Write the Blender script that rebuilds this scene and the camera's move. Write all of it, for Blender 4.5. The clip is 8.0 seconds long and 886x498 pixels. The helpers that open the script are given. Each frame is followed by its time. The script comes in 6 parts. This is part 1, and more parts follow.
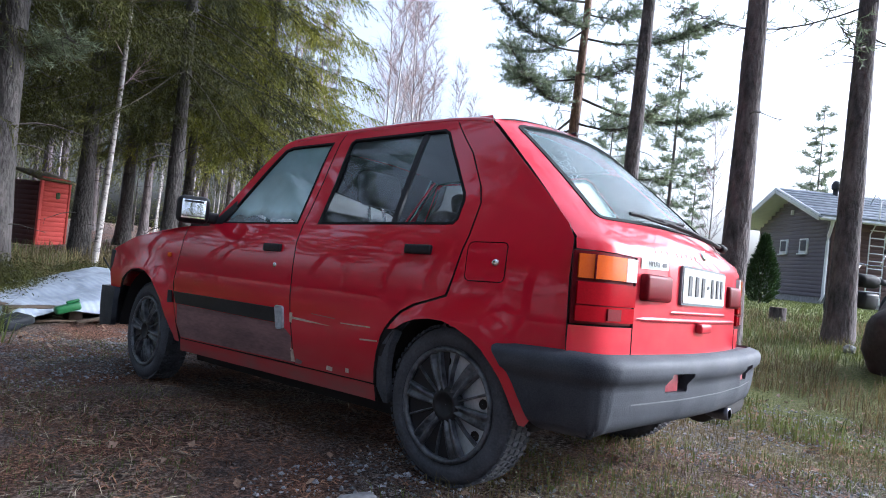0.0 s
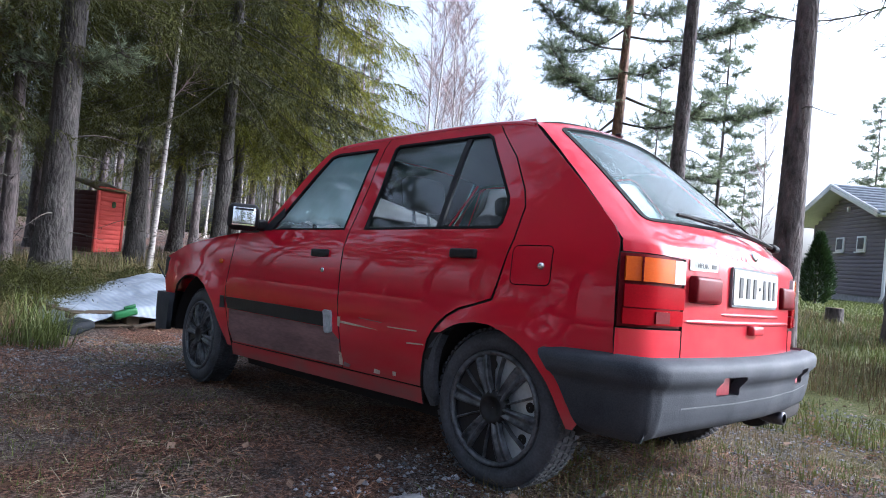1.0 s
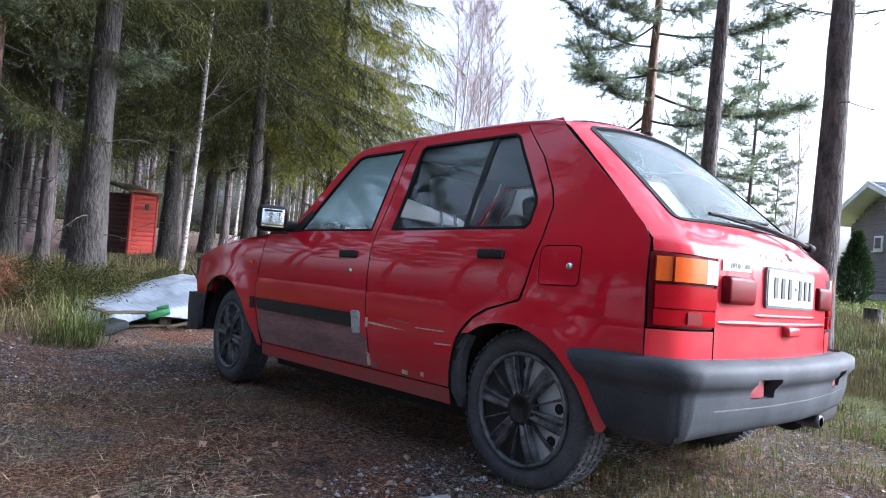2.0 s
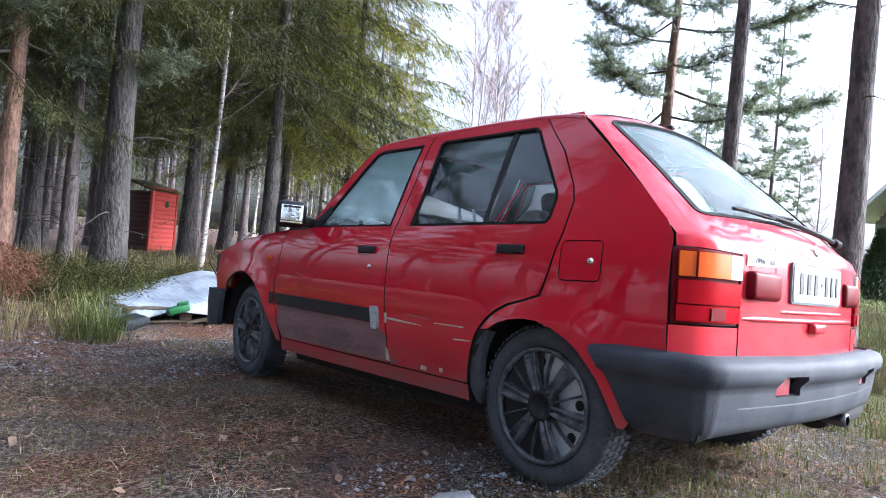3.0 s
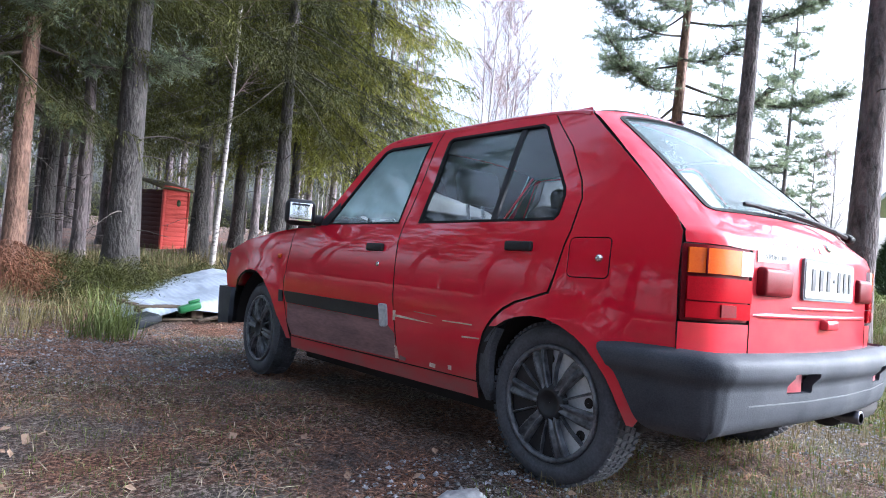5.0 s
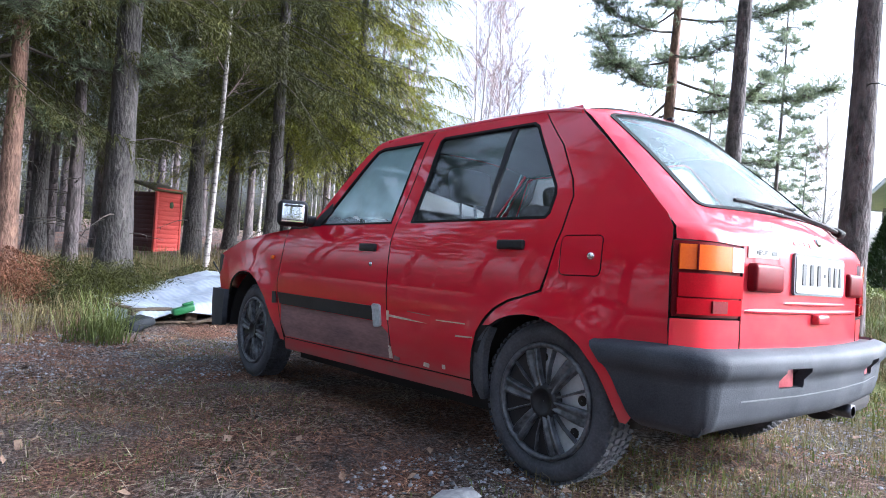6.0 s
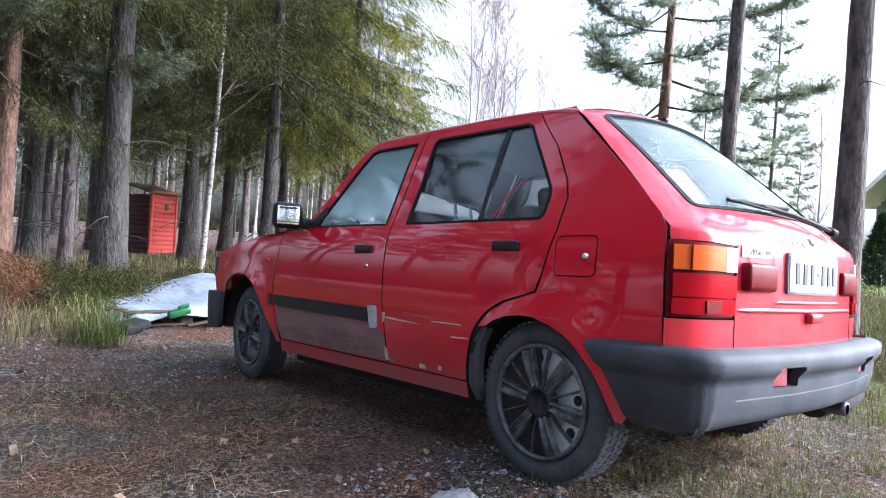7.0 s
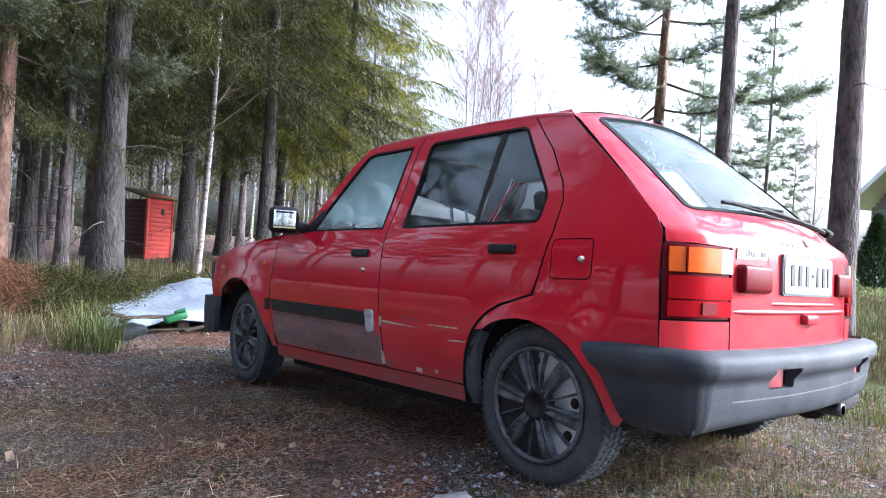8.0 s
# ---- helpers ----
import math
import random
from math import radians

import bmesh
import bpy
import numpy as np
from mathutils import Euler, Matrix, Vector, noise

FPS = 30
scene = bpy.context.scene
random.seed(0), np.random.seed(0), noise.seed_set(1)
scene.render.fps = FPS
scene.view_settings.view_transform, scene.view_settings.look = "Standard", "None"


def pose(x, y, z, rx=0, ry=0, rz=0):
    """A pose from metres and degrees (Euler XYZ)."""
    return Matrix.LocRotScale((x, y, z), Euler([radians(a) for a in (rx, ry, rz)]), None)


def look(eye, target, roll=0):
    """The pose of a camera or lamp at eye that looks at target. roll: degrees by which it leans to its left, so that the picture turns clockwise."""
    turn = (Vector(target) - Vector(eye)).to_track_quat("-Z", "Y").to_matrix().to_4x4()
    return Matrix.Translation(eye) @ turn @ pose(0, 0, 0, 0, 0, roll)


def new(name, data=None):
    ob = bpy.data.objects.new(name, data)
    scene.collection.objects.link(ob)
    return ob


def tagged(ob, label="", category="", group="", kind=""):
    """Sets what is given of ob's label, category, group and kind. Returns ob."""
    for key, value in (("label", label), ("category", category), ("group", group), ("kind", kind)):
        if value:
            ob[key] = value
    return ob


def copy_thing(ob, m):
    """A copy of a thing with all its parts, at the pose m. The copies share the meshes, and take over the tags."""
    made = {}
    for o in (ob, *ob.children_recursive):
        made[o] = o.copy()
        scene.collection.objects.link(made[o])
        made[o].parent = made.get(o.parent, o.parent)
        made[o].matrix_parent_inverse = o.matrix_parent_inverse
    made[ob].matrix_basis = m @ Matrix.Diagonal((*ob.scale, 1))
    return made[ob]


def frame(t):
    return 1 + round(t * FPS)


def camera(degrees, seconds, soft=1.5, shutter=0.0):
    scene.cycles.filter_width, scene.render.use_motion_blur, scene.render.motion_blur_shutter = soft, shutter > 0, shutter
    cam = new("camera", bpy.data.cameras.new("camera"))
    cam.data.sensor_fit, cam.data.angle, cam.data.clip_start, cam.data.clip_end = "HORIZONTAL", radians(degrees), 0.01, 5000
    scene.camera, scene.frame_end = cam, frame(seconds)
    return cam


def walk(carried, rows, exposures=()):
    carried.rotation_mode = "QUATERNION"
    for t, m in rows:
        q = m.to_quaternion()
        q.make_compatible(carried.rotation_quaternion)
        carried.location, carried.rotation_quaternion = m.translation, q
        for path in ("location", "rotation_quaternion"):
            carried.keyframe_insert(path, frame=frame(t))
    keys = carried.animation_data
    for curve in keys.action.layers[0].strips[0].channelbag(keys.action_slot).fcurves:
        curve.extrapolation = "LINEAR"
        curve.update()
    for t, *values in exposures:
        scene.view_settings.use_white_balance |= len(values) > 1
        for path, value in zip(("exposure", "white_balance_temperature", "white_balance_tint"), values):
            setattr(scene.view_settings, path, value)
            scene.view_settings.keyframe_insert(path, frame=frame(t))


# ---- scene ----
cam = camera(68.4, 8.0, soft=0.95)
PATH = [
    (0.0, pose(-2.5116, -1.4458, 0.7967, 90.799, -6.067, -48.988)),
    (0.5, pose(-2.5226, -1.4478, 0.7970, 90.564, -5.696, -47.116)),
    (1.0, pose(-2.5316, -1.4516, 0.8013, 90.646, -5.421, -45.215)),
    (1.5, pose(-2.5295, -1.4505, 0.8032, 90.596, -5.269, -43.873)),
    (3.0, pose(-2.5267, -1.4329, 0.7925, 90.100, -5.269, -41.340)),
    (3.5, pose(-2.5268, -1.4251, 0.7882, 89.922, -5.254, -40.941)),
    (4.0, pose(-2.5248, -1.4240, 0.7901, 89.744, -5.239, -40.563)),
    (4.5, pose(-2.5207, -1.4289, 0.7922, 89.771, -5.231, -40.360)),
    (6.0, pose(-2.5096, -1.4417, 0.7995, 89.662, -4.251, -40.867)),
    (6.5, pose(-2.5086, -1.4417, 0.7985, 89.665, -4.160, -41.091)),
    (7.0, pose(-2.5085, -1.4465, 0.8047, 89.696, -3.864, -41.195)),
    (7.5, pose(-2.5105, -1.4495, 0.8049, 89.871, -3.771, -41.366)),
    (8.0, pose(-2.5095, -1.4505, 0.8049, 90.015, -3.575, -41.476)),
]
walk(cam, PATH, [(t, e + 0.73, 5250, 11) for t, e in ((0.0, 1.06), (1.5, 1.18), (3.0, 1.58), (4.0, 1.68), (8.0, 1.66))])

# ---- sky and sun: pale autumn sky, low hazy sun from behind and to the side of the car's tail ----
SUN_AZ, SUN_EL = 128.0, 27.0
world = bpy.data.worlds.new("world")
scene.world = world
world.use_nodes = True
wn = world.node_tree
sky = wn.nodes.new("ShaderNodeTexSky")
sky.sky_type = "NISHITA"
sky.sun_disc = False
sky.sun_elevation, sky.sun_rotation = radians(SUN_EL), radians(SUN_AZ)
sky.air_density, sky.dust_density, sky.ozone_density = 1.0, 9.0, 0.5
haze = wn.nodes.new("ShaderNodeHueSaturation")  # thin high haze whitens the sky
haze.inputs["Saturation"].default_value, haze.inputs["Value"].default_value = 0.4, 1.05
wn.links.new(sky.outputs[0], haze.inputs["Color"])
wn.links.new(haze.outputs[0], wn.nodes["Background"].inputs[0])
wn.nodes["Background"].inputs[1].default_value = 0.15
lamp = bpy.data.lights.new("sun", "SUN")
lamp.energy, lamp.angle, lamp.color = 0.85, radians(1.5), (1.0, 0.94, 0.87)
sun = new("sun", lamp)
sun.matrix_world = look((0, 0, 0), (-math.sin(radians(SUN_AZ)) * math.cos(radians(SUN_EL)), -math.cos(radians(SUN_AZ)) * math.cos(radians(SUN_EL)), -math.sin(radians(SUN_EL))))


# ---- materials ----
def mat(name, a, b=None, rough=0.7, metal=0.0, scale=6.0, bump=0.15, relief=0.01, fine=80.0, detail=6.0, coat=0.0, spec=0.5, stretch=(1, 1, 1), each=0.0, lo=0.35, hi=0.65, trans=0.0):
    """Two colours mixed by a coarse and a fine noise, fine relief, and a little change from piece to piece."""
    m = bpy.data.materials.new(name)
    m.use_nodes = True
    t = m.node_tree
    n, link = t.nodes, t.links
    p = n["Principled BSDF"]
    b = b or tuple(min(1, c * 1.35) for c in a)
    tc = n.new("ShaderNodeTexCoord")
    mp = n.new("ShaderNodeMapping")
    mp.inputs["Scale"].default_value = stretch
    link.new(tc.outputs["Object"], mp.inputs[0])
    n1, n2 = n.new("ShaderNodeTexNoise"), n.new("ShaderNodeTexNoise")
    for q, s in ((n1, scale), (n2, fine)):
        q.inputs["Scale"].default_value = s
        q.inputs["Detail"].default_value = detail
        link.new(mp.outputs[0], q.inputs["Vector"])
    mid = n.new("ShaderNodeMath")
    mid.operation = "MULTIPLY_ADD"
    link.new(n2.outputs["Fac"], mid.inputs[0])
    mid.inputs[1].default_value = 0.4
    half = n.new("ShaderNodeMath")
    half.operation = "MULTIPLY"
    half.inputs[1].default_value = 0.6
    link.new(n1.outputs["Fac"], half.inputs[0])
    link.new(half.outputs[0], mid.inputs[2])
    ramp = n.new("ShaderNodeValToRGB")
    ramp.color_ramp.elements[0].position, ramp.color_ramp.elements[1].position = lo, hi
    ramp.color_ramp.elements[0].color, ramp.color_ramp.elements[1].color = (*a, 1), (*b, 1)
    link.new(mid.outputs[0], ramp.inputs[0])
    out = ramp.outputs[0]
    if each:
        oi = n.new("ShaderNodeNewGeometry")
        hsv = n.new("ShaderNodeHueSaturation")
        mr = n.new("ShaderNodeMapRange")
        mr.inputs["To Min"].default_value, mr.inputs["To Max"].default_value = 1 - each, 1 + each
        link.new(oi.outputs["Random Per Island"], mr.inputs["Value"])
        link.new(mr.outputs[0], hsv.inputs["Value"])
        link.new(out, hsv.inputs["Color"])
        out = hsv.outputs[0]
    link.new(out, p.inputs["Base Color"])
    p.inputs["Roughness"].default_value = rough
    p.inputs["Metallic"].default_value = metal
    p.inputs["Coat Weight"].default_value = coat
    p.inputs["Coat Roughness"].default_value = 0.02
    p.inputs["Coat IOR"].default_value = 1.5
    p.inputs["Specular IOR Level"].default_value = spec
    if bump:
        bp = n.new("ShaderNodeBump")
        bp.inputs["Strength"].default_value = bump
        bp.inputs["Distance"].default_value = relief
        link.new(n2.outputs["Fac"], bp.inputs["Height"])
        link.new(bp.outputs[0], p.inputs["Normal"])
    if trans:
        tr = n.new("ShaderNodeBsdfTranslucent")
        mx = n.new("ShaderNodeMixShader")
        mx.inputs[0].default_value = trans
        link.new(out, tr.inputs[0])
        link.new(p.outputs[0], mx.inputs[1])
        link.new(tr.outputs[0], mx.inputs[2])
        link.new(mx.outputs[0], n["Material Output"].inputs[0])
    return m


M_BARK = mat("spruce_bark", (0.018, 0.016, 0.015), (0.095, 0.085, 0.079), rough=0.95, scale=6, fine=26, bump=1.0, relief=0.04, stretch=(1, 1, 0.45))
M_BARKD = mat("dark_bark", (0.032, 0.027, 0.027), (0.165, 0.135, 0.132), rough=0.95, scale=7, fine=24, bump=1.0, relief=0.04, stretch=(1, 1, 0.4))
M_BARKR = mat("pine_bark", (0.070, 0.040, 0.030), (0.27, 0.158, 0.112), rough=0.9, scale=6, fine=24, bump=1.0, relief=0.03, stretch=(1, 1, 0.4))
M_BARKB = mat("birch_bark", (0.10, 0.088, 0.08), (0.42, 0.38, 0.35), rough=0.8, scale=9, fine=30, bump=0.3, stretch=(1, 1, 2.0), lo=0.4, hi=0.5)
M_TWIG = mat("birch_twigs", (0.17, 0.12, 0.115), (0.34, 0.25, 0.24), rough=0.9, bump=0)
M_LIMB = mat("limb", (0.035, 0.029, 0.025), (0.10, 0.082, 0.068), rough=0.95, bump=0.3)
# brighter, yellower copy of M_SPRUCE: sunlight on two crowns put into the needle colour
M_SPRUCELIT = mat("sunlit_spruce_needles", (0.065, 0.074, 0.008), (0.27, 0.26, 0.034), rough=0.65, spec=0.25, scale=0.9, fine=9, bump=0, each=0.35, trans=0.3)
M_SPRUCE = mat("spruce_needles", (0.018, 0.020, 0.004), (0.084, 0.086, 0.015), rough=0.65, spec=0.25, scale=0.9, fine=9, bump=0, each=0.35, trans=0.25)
M_PINE = mat("pine_needles", (0.09, 0.118, 0.075), (0.24, 0.275, 0.17), rough=0.6, scale=1.2, fine=9, bump=0, each=0.35, trans=0.5)


def ground_z(x, y):
    """Height of the ground: a gentle dip under the car's nose, rising a little towards the house and the wood."""
    near = -0.0165 * x - 0.039 * y
    r = math.hypot(x - 0.2, y - 0.6)
    w = 1 / (1 + (r / 4.6) ** 4)
    far = 0.50 / (1 + math.exp(-max(-30.0, min(30.0, (x - 3.2) * 0.9)))) - 0.10 + 0.20 * min(1.0, max(0.0, (x - 6) / 12))
    bank = 0.26 * math.exp(-(((x + 3.2) / 2.0) ** 2 + ((y - 6.3) / 2.0) ** 2)) + 0.25 * max(0.0, min(1.0, (y - 7) / 5)) * (1 if x < 3 else max(0.0, 1 - (x - 3) / 4))
    return near * w + (far + bank) * (1 - w)
# ---- ground ----
def mesh_of(name, verts, faces, material, smooth=True):
    me = bpy.data.meshes.new(name)
    me.from_pydata(verts, [], faces)
    me.materials.append(material)
    if smooth:
        me.polygons.foreach_set("use_smooth", [True] * len(me.polygons))
    me.update()
    return me


M_GROUND = bpy.data.materials.new("forest_yard_soil")
M_GROUND.use_nodes = True


def ground_material():
    t = M_GROUND.node_tree
    n, link = t.nodes, t.links
    p = n["Principled BSDF"]
    geo = n.new("ShaderNodeNewGeometry")

    def noise_at(scale, detail=8, rough=0.6):
        q = n.new("ShaderNodeTexNoise")
        q.inputs["Scale"].default_value, q.inputs["Detail"].default_value, q.inputs["Roughness"].default_value = scale, detail, rough
        link.new(geo.outputs["Position"], q.inputs["Vector"])
        return q.outputs["Fac"]

    def ramp(fac, stops):
        r = n.new("ShaderNodeValToRGB")
        while len(r.color_ramp.elements) < len(stops):
            r.color_ramp.elements.new(0.5)
        for e, (pos, col) in zip(r.color_ramp.elements, stops):
            e.position, e.color = pos, (*col, 1)
        link.new(fac, r.inputs[0])
        return r.outputs[0]

    def mix(fac, a, b):
        q = n.new("ShaderNodeMix")
        q.data_type = "RGBA"
        link.new(fac, q.inputs[0])
        link.new(a, q.inputs[6])
        link.new(b, q.inputs[7])
        return q.outputs[2]

    soil = ramp(noise_at(45, 10, 0.72), [(0.40, (0.014, 0.010, 0.008)), (0.50, (0.075, 0.050, 0.040)), (0.60, (0.34, 0.27, 0.24))])
    litter = ramp(noise_at(70, 10, 0.72), [(0.40, (0.022, 0.009, 0.006)), (0.50, (0.12, 0.052, 0.032)), (0.60, (0.38, 0.20, 0.13))])
    grit = ramp(noise_at(90, 10, 0.75), [(0.41, (0.028, 0.026, 0.025)), (0.52, (0.12, 0.112, 0.108)), (0.64, (0.38, 0.365, 0.36))])
    grass = ramp(noise_at(40), [(0.3, (0.05, 0.06, 0.015)), (0.55, (0.13, 0.14, 0.04)), (0.75, (0.27, 0.24, 0.10))])
    col = mix(ramp(noise_at(1.6), [(0.42, (0, 0, 0)), (0.6, (1, 1, 1))]), soil, litter)
    col = mix(ramp(noise_at(1.3, 6), [(0.48, (0, 0, 0)), (0.66, (0.65, 0.65, 0.65))]), col, grit)
    sep = n.new("ShaderNodeSeparateXYZ")
    link.new(geo.outputs["Position"], sep.inputs[0])
    sm = n.new("ShaderNodeMath")
    sm.operation = "MULTIPLY_ADD"
    link.new(noise_at(0.8, 6), sm.inputs[0])
    sm.inputs[1].default_value = 3.0
    dy = n.new("ShaderNodeMath")
    dy.operation = "MULTIPLY_ADD"
    link.new(sep.outputs["Y"], dy.inputs[0])
    dy.inputs[1].default_value = -0.6
    link.new(sep.outputs["X"], dy.inputs[2])
    link.new(dy.outputs[0], sm.inputs[2])
    mr = n.new("ShaderNodeMapRange")
    mr.inputs["From Min"].default_value, mr.inputs["From Max"].default_value = 2.6, 4.2
    link.new(sm.outputs[0], mr.inputs["Value"])
    col = mix(mr.outputs[0], col, grass)
    link.new(col, p.inputs["Base Color"])
    p.inputs["Roughness"].default_value = 0.9
    p.inputs["Specular IOR Level"].default_value = 0.25
    b = n.new("ShaderNodeBump")
    b.inputs["Strength"].default_value, b.inputs["Distance"].default_value = 1.0, 0.04
    link.new(noise_at(48, 10, 0.75), b.inputs["Height"])
    link.new(b.outputs[0], p.inputs["Normal"])


ground_material()


def build_ground():
    verts, faces = [], []
    rings, spokes = 150, 240
    cx, cy = -1.2, 0.6
    for i in range(rings + 1):
        r = 0.02 + 900 * (i / rings) ** 5 + 7 * i / rings
        for k in range(spokes):
            a = 2 * math.pi * k / spokes
            x, y = cx + r * math.cos(a), cy + r * math.sin(a)
            z = ground_z(x, y)
            if r < 40:
                z += 0.022 * noise.noise(Vector((x * 1.7, y * 1.7, 0))) + 0.010 * noise.noise(Vector((x * 7, y * 7, 3))) * min(1, 8 / (r + 1))
            verts.append((x, y, z - 0.008))
    for i in range(rings):
        for k in range(spokes):
            a, b = i * spokes + k, i * spokes + (k + 1) % spokes
            faces.append((a, b, b + spokes, a + spokes))
    faces.append(tuple(range(spokes)))
    g = new("ground", mesh_of("ground", verts, faces, M_GROUND))
    tagged(g, "forest yard of brown soil, needle litter, gravel and thin grass", "ground", kind="structure")


build_ground()
EYE0 = (-2.52, -1.44)


def at_az(az, d):
    """A spot d metres from the yard's standpoint, az degrees clockwise from the car's heading."""
    return EYE0[0] + d * math.sin(radians(az)), EYE0[1] + d * math.cos(radians(az))


def part(name, bm, material, parent, label=""):
    me = bpy.data.meshes.new(name)
    bm.to_mesh(me)
    bm.free()
    me.materials.append(material)
    if material.name == "red_car_paint":
        me.materials.append(bpy.data.materials["dark_gap"])
    ob = new(name, me)
    ob.parent = parent
    if label:
        ob["label"] = label
    return ob


def unit(v):
    return v / np.maximum(np.linalg.norm(v, axis=-1, keepdims=True), 1e-9)


def tube(path, radii, n=6):
    """A tapered tube as (verts, faces)."""
    path = np.asarray(path, float)
    d = unit(np.gradient(path, axis=0))
    ref = np.where(np.abs(d[:, 2:3]) > 0.9, np.array([[1.0, 0, 0]]), np.array([[0, 0, 1.0]]))
    a = unit(np.cross(d, ref))
    b = np.cross(d, a)
    verts, faces = [], []
    for i in range(len(path)):
        for k in range(n):
            t = 2 * math.pi * k / n
            verts.append(tuple(path[i] + radii[i] * (math.cos(t) * a[i] + math.sin(t) * b[i])))
    for i in range(len(path) - 1):
        for k in range(n):
            faces.append((i * n + k, i * n + (k + 1) % n, (i + 1) * n + (k + 1) % n, (i + 1) * n + k))
    faces.append(tuple(range((len(path) - 1) * n, len(path) * n)))
    return verts, faces
# ---- the car: built in its own frame (x to its right side, y forward, z up, the rear axle over the origin) ----
CAR_POSE = pose(0, 0, 0, -2.2407, 0.9466, -0.0185)


def car_paint():
    m = mat("red_car_paint", (0.54, 0.004, 0.022), (0.63, 0.007, 0.032), rough=0.38, scale=2.5, fine=300, bump=0.004, coat=1.0, spec=0.06)
    t = m.node_tree
    n, link = t.nodes, t.links
    p = n["Principled BSDF"]
    base = p.inputs["Base Color"].links[0].from_socket
    # road dust thrown up from the wheels and dried on the lower panels
    tc = n.new("ShaderNodeTexCoord")
    sep = n.new("ShaderNodeSeparateXYZ")
    link.new(tc.outputs["Object"], sep.inputs[0])
    noi = n.new("ShaderNodeTexNoise")
    noi.inputs["Scale"].default_value, noi.inputs["Detail"].default_value = 9, 8
    mp = n.new("ShaderNodeMapping")
    mp.inputs["Scale"].default_value = (1, 0.5, 1.5)
    link.new(tc.outputs["Object"], mp.inputs[0])
    link.new(mp.outputs[0], noi.inputs["Vector"])
    mr = n.new("ShaderNodeMapRange")
    mr.inputs["From Min"].default_value, mr.inputs["From Max"].default_value = 0.44, 0.24
    mr.inputs["To Min"].default_value, mr.inputs["To Max"].default_value = 0, 1.25
    link.new(sep.outputs["Z"], mr.inputs["Value"])
    mul = n.new("ShaderNodeMath")
    mul.operation = "MULTIPLY"
    link.new(mr.outputs[0], mul.inputs[0])
    link.new(noi.outputs["Fac"], mul.inputs[1])
    # a thin film of it on the tail
    tail, film, both = n.new("ShaderNodeMapRange"), n.new("ShaderNodeMath"), n.new("ShaderNodeMath")
    tail.inputs["From Min"].default_value, tail.inputs["From Max"].default_value = -0.40, -0.56
    tail.inputs["To Min"].default_value, tail.inputs["To Max"].default_value = 0, 0.42
    link.new(sep.outputs["Y"], tail.inputs["Value"])
    film.operation, both.operation = "MULTIPLY", "MAXIMUM"
    link.new(tail.outputs[0], film.inputs[0])
    link.new(noi.outputs["Fac"], film.inputs[1])
    link.new(mul.outputs[0], both.inputs[0])
    link.new(film.outputs[0], both.inputs[1])
    mul = both
    # panels that face up are mixed paler and pinker
    geo, nz, up, paler = n.new("ShaderNodeNewGeometry"), n.new("ShaderNodeSeparateXYZ"), n.new("ShaderNodeMapRange"), n.new("ShaderNodeMix")
    link.new(geo.outputs["Normal"], nz.inputs[0])
    link.new(nz.outputs["Z"], up.inputs["Value"])
    up.inputs["From Min"].default_value, up.inputs["From Max"].default_value = 0.25, 0.8
    up.inputs["To Min"].default_value, up.inputs["To Max"].default_value = 0, 0.28
    paler.data_type = "RGBA"
    link.new(up.outputs[0], paler.inputs[0])
    link.new(base, paler.inputs[6])
    paler.inputs[7].default_value = (0.42, 0.10, 0.14, 1)
    base = paler.outputs[2]
    mix = n.new("ShaderNodeMix")
    mix.data_type = "RGBA"
    link.new(mul.outputs[0], mix.inputs[0])
    link.new(base, mix.inputs[6])
    mix.inputs[7].default_value = (0.19, 0.125, 0.11, 1)
    link.new(mix.outputs[2], p.inputs["Base Color"])
    ro = n.new("ShaderNodeMath")
    ro.operation = "MULTIPLY_ADD"
    link.new(mul.outputs[0], ro.inputs[0])
    ro.inputs[1].default_value, ro.inputs[2].default_value = 0.6, 0.30
    link.new(ro.outputs[0], p.inputs["Roughness"])
    co = n.new("ShaderNodeMath")
    co.operation = "MULTIPLY_ADD"
    link.new(mul.outputs[0], co.inputs[0])
    co.inputs[1].default_value, co.inputs[2].default_value = -1.8, 1.0
    co.use_clamp = True
    link.new(co.outputs[0], p.inputs["Coat Weight"])
    return m


M_RED = car_paint()
M_DUSTY = mat("dust_greyed_paint", (0.13, 0.075, 0.075), (0.27, 0.15, 0.15), rough=0.75, scale=7, fine=60, bump=0.05, stretch=(1, 0.4, 2))
M_SHUT = mat("dark_gap", (0.012, 0.010, 0.010), rough=0.9, bump=0)
M_RUBBER = mat("black_rubber", (0.005, 0.005, 0.006), (0.011, 0.011, 0.012), spec=0.2, rough=0.7, scale=20, fine=200, bump=0.1)
M_TYRE = mat("worn_tyre_rubber", (0.030, 0.032, 0.040), (0.088, 0.091, 0.106), rough=0.8, scale=9, fine=120, bump=0.2)
M_BUMPER = mat("grey_bumper_plastic", (0.022, 0.026, 0.036), (0.085, 0.091, 0.104), rough=0.66, spec=0.25, scale=5, fine=220, bump=0.12, lo=0.3, hi=0.75)
M_CAP = mat("scuffed_black_hubcap", (0.014, 0.016, 0.021), (0.23, 0.24, 0.265), rough=0.32, scale=16, fine=70, bump=0.15, lo=0.35, hi=0.75)
M_STEEL = mat("silver_wheel_steel", (0.50, 0.53, 0.57), (0.70, 0.73, 0.77), rough=0.4, metal=0.2, bump=0.05)
M_TRIM = mat("black_trim", (0.010, 0.010, 0.012), (0.024, 0.024, 0.028), rough=0.5, spec=0.35, bump=0.05)
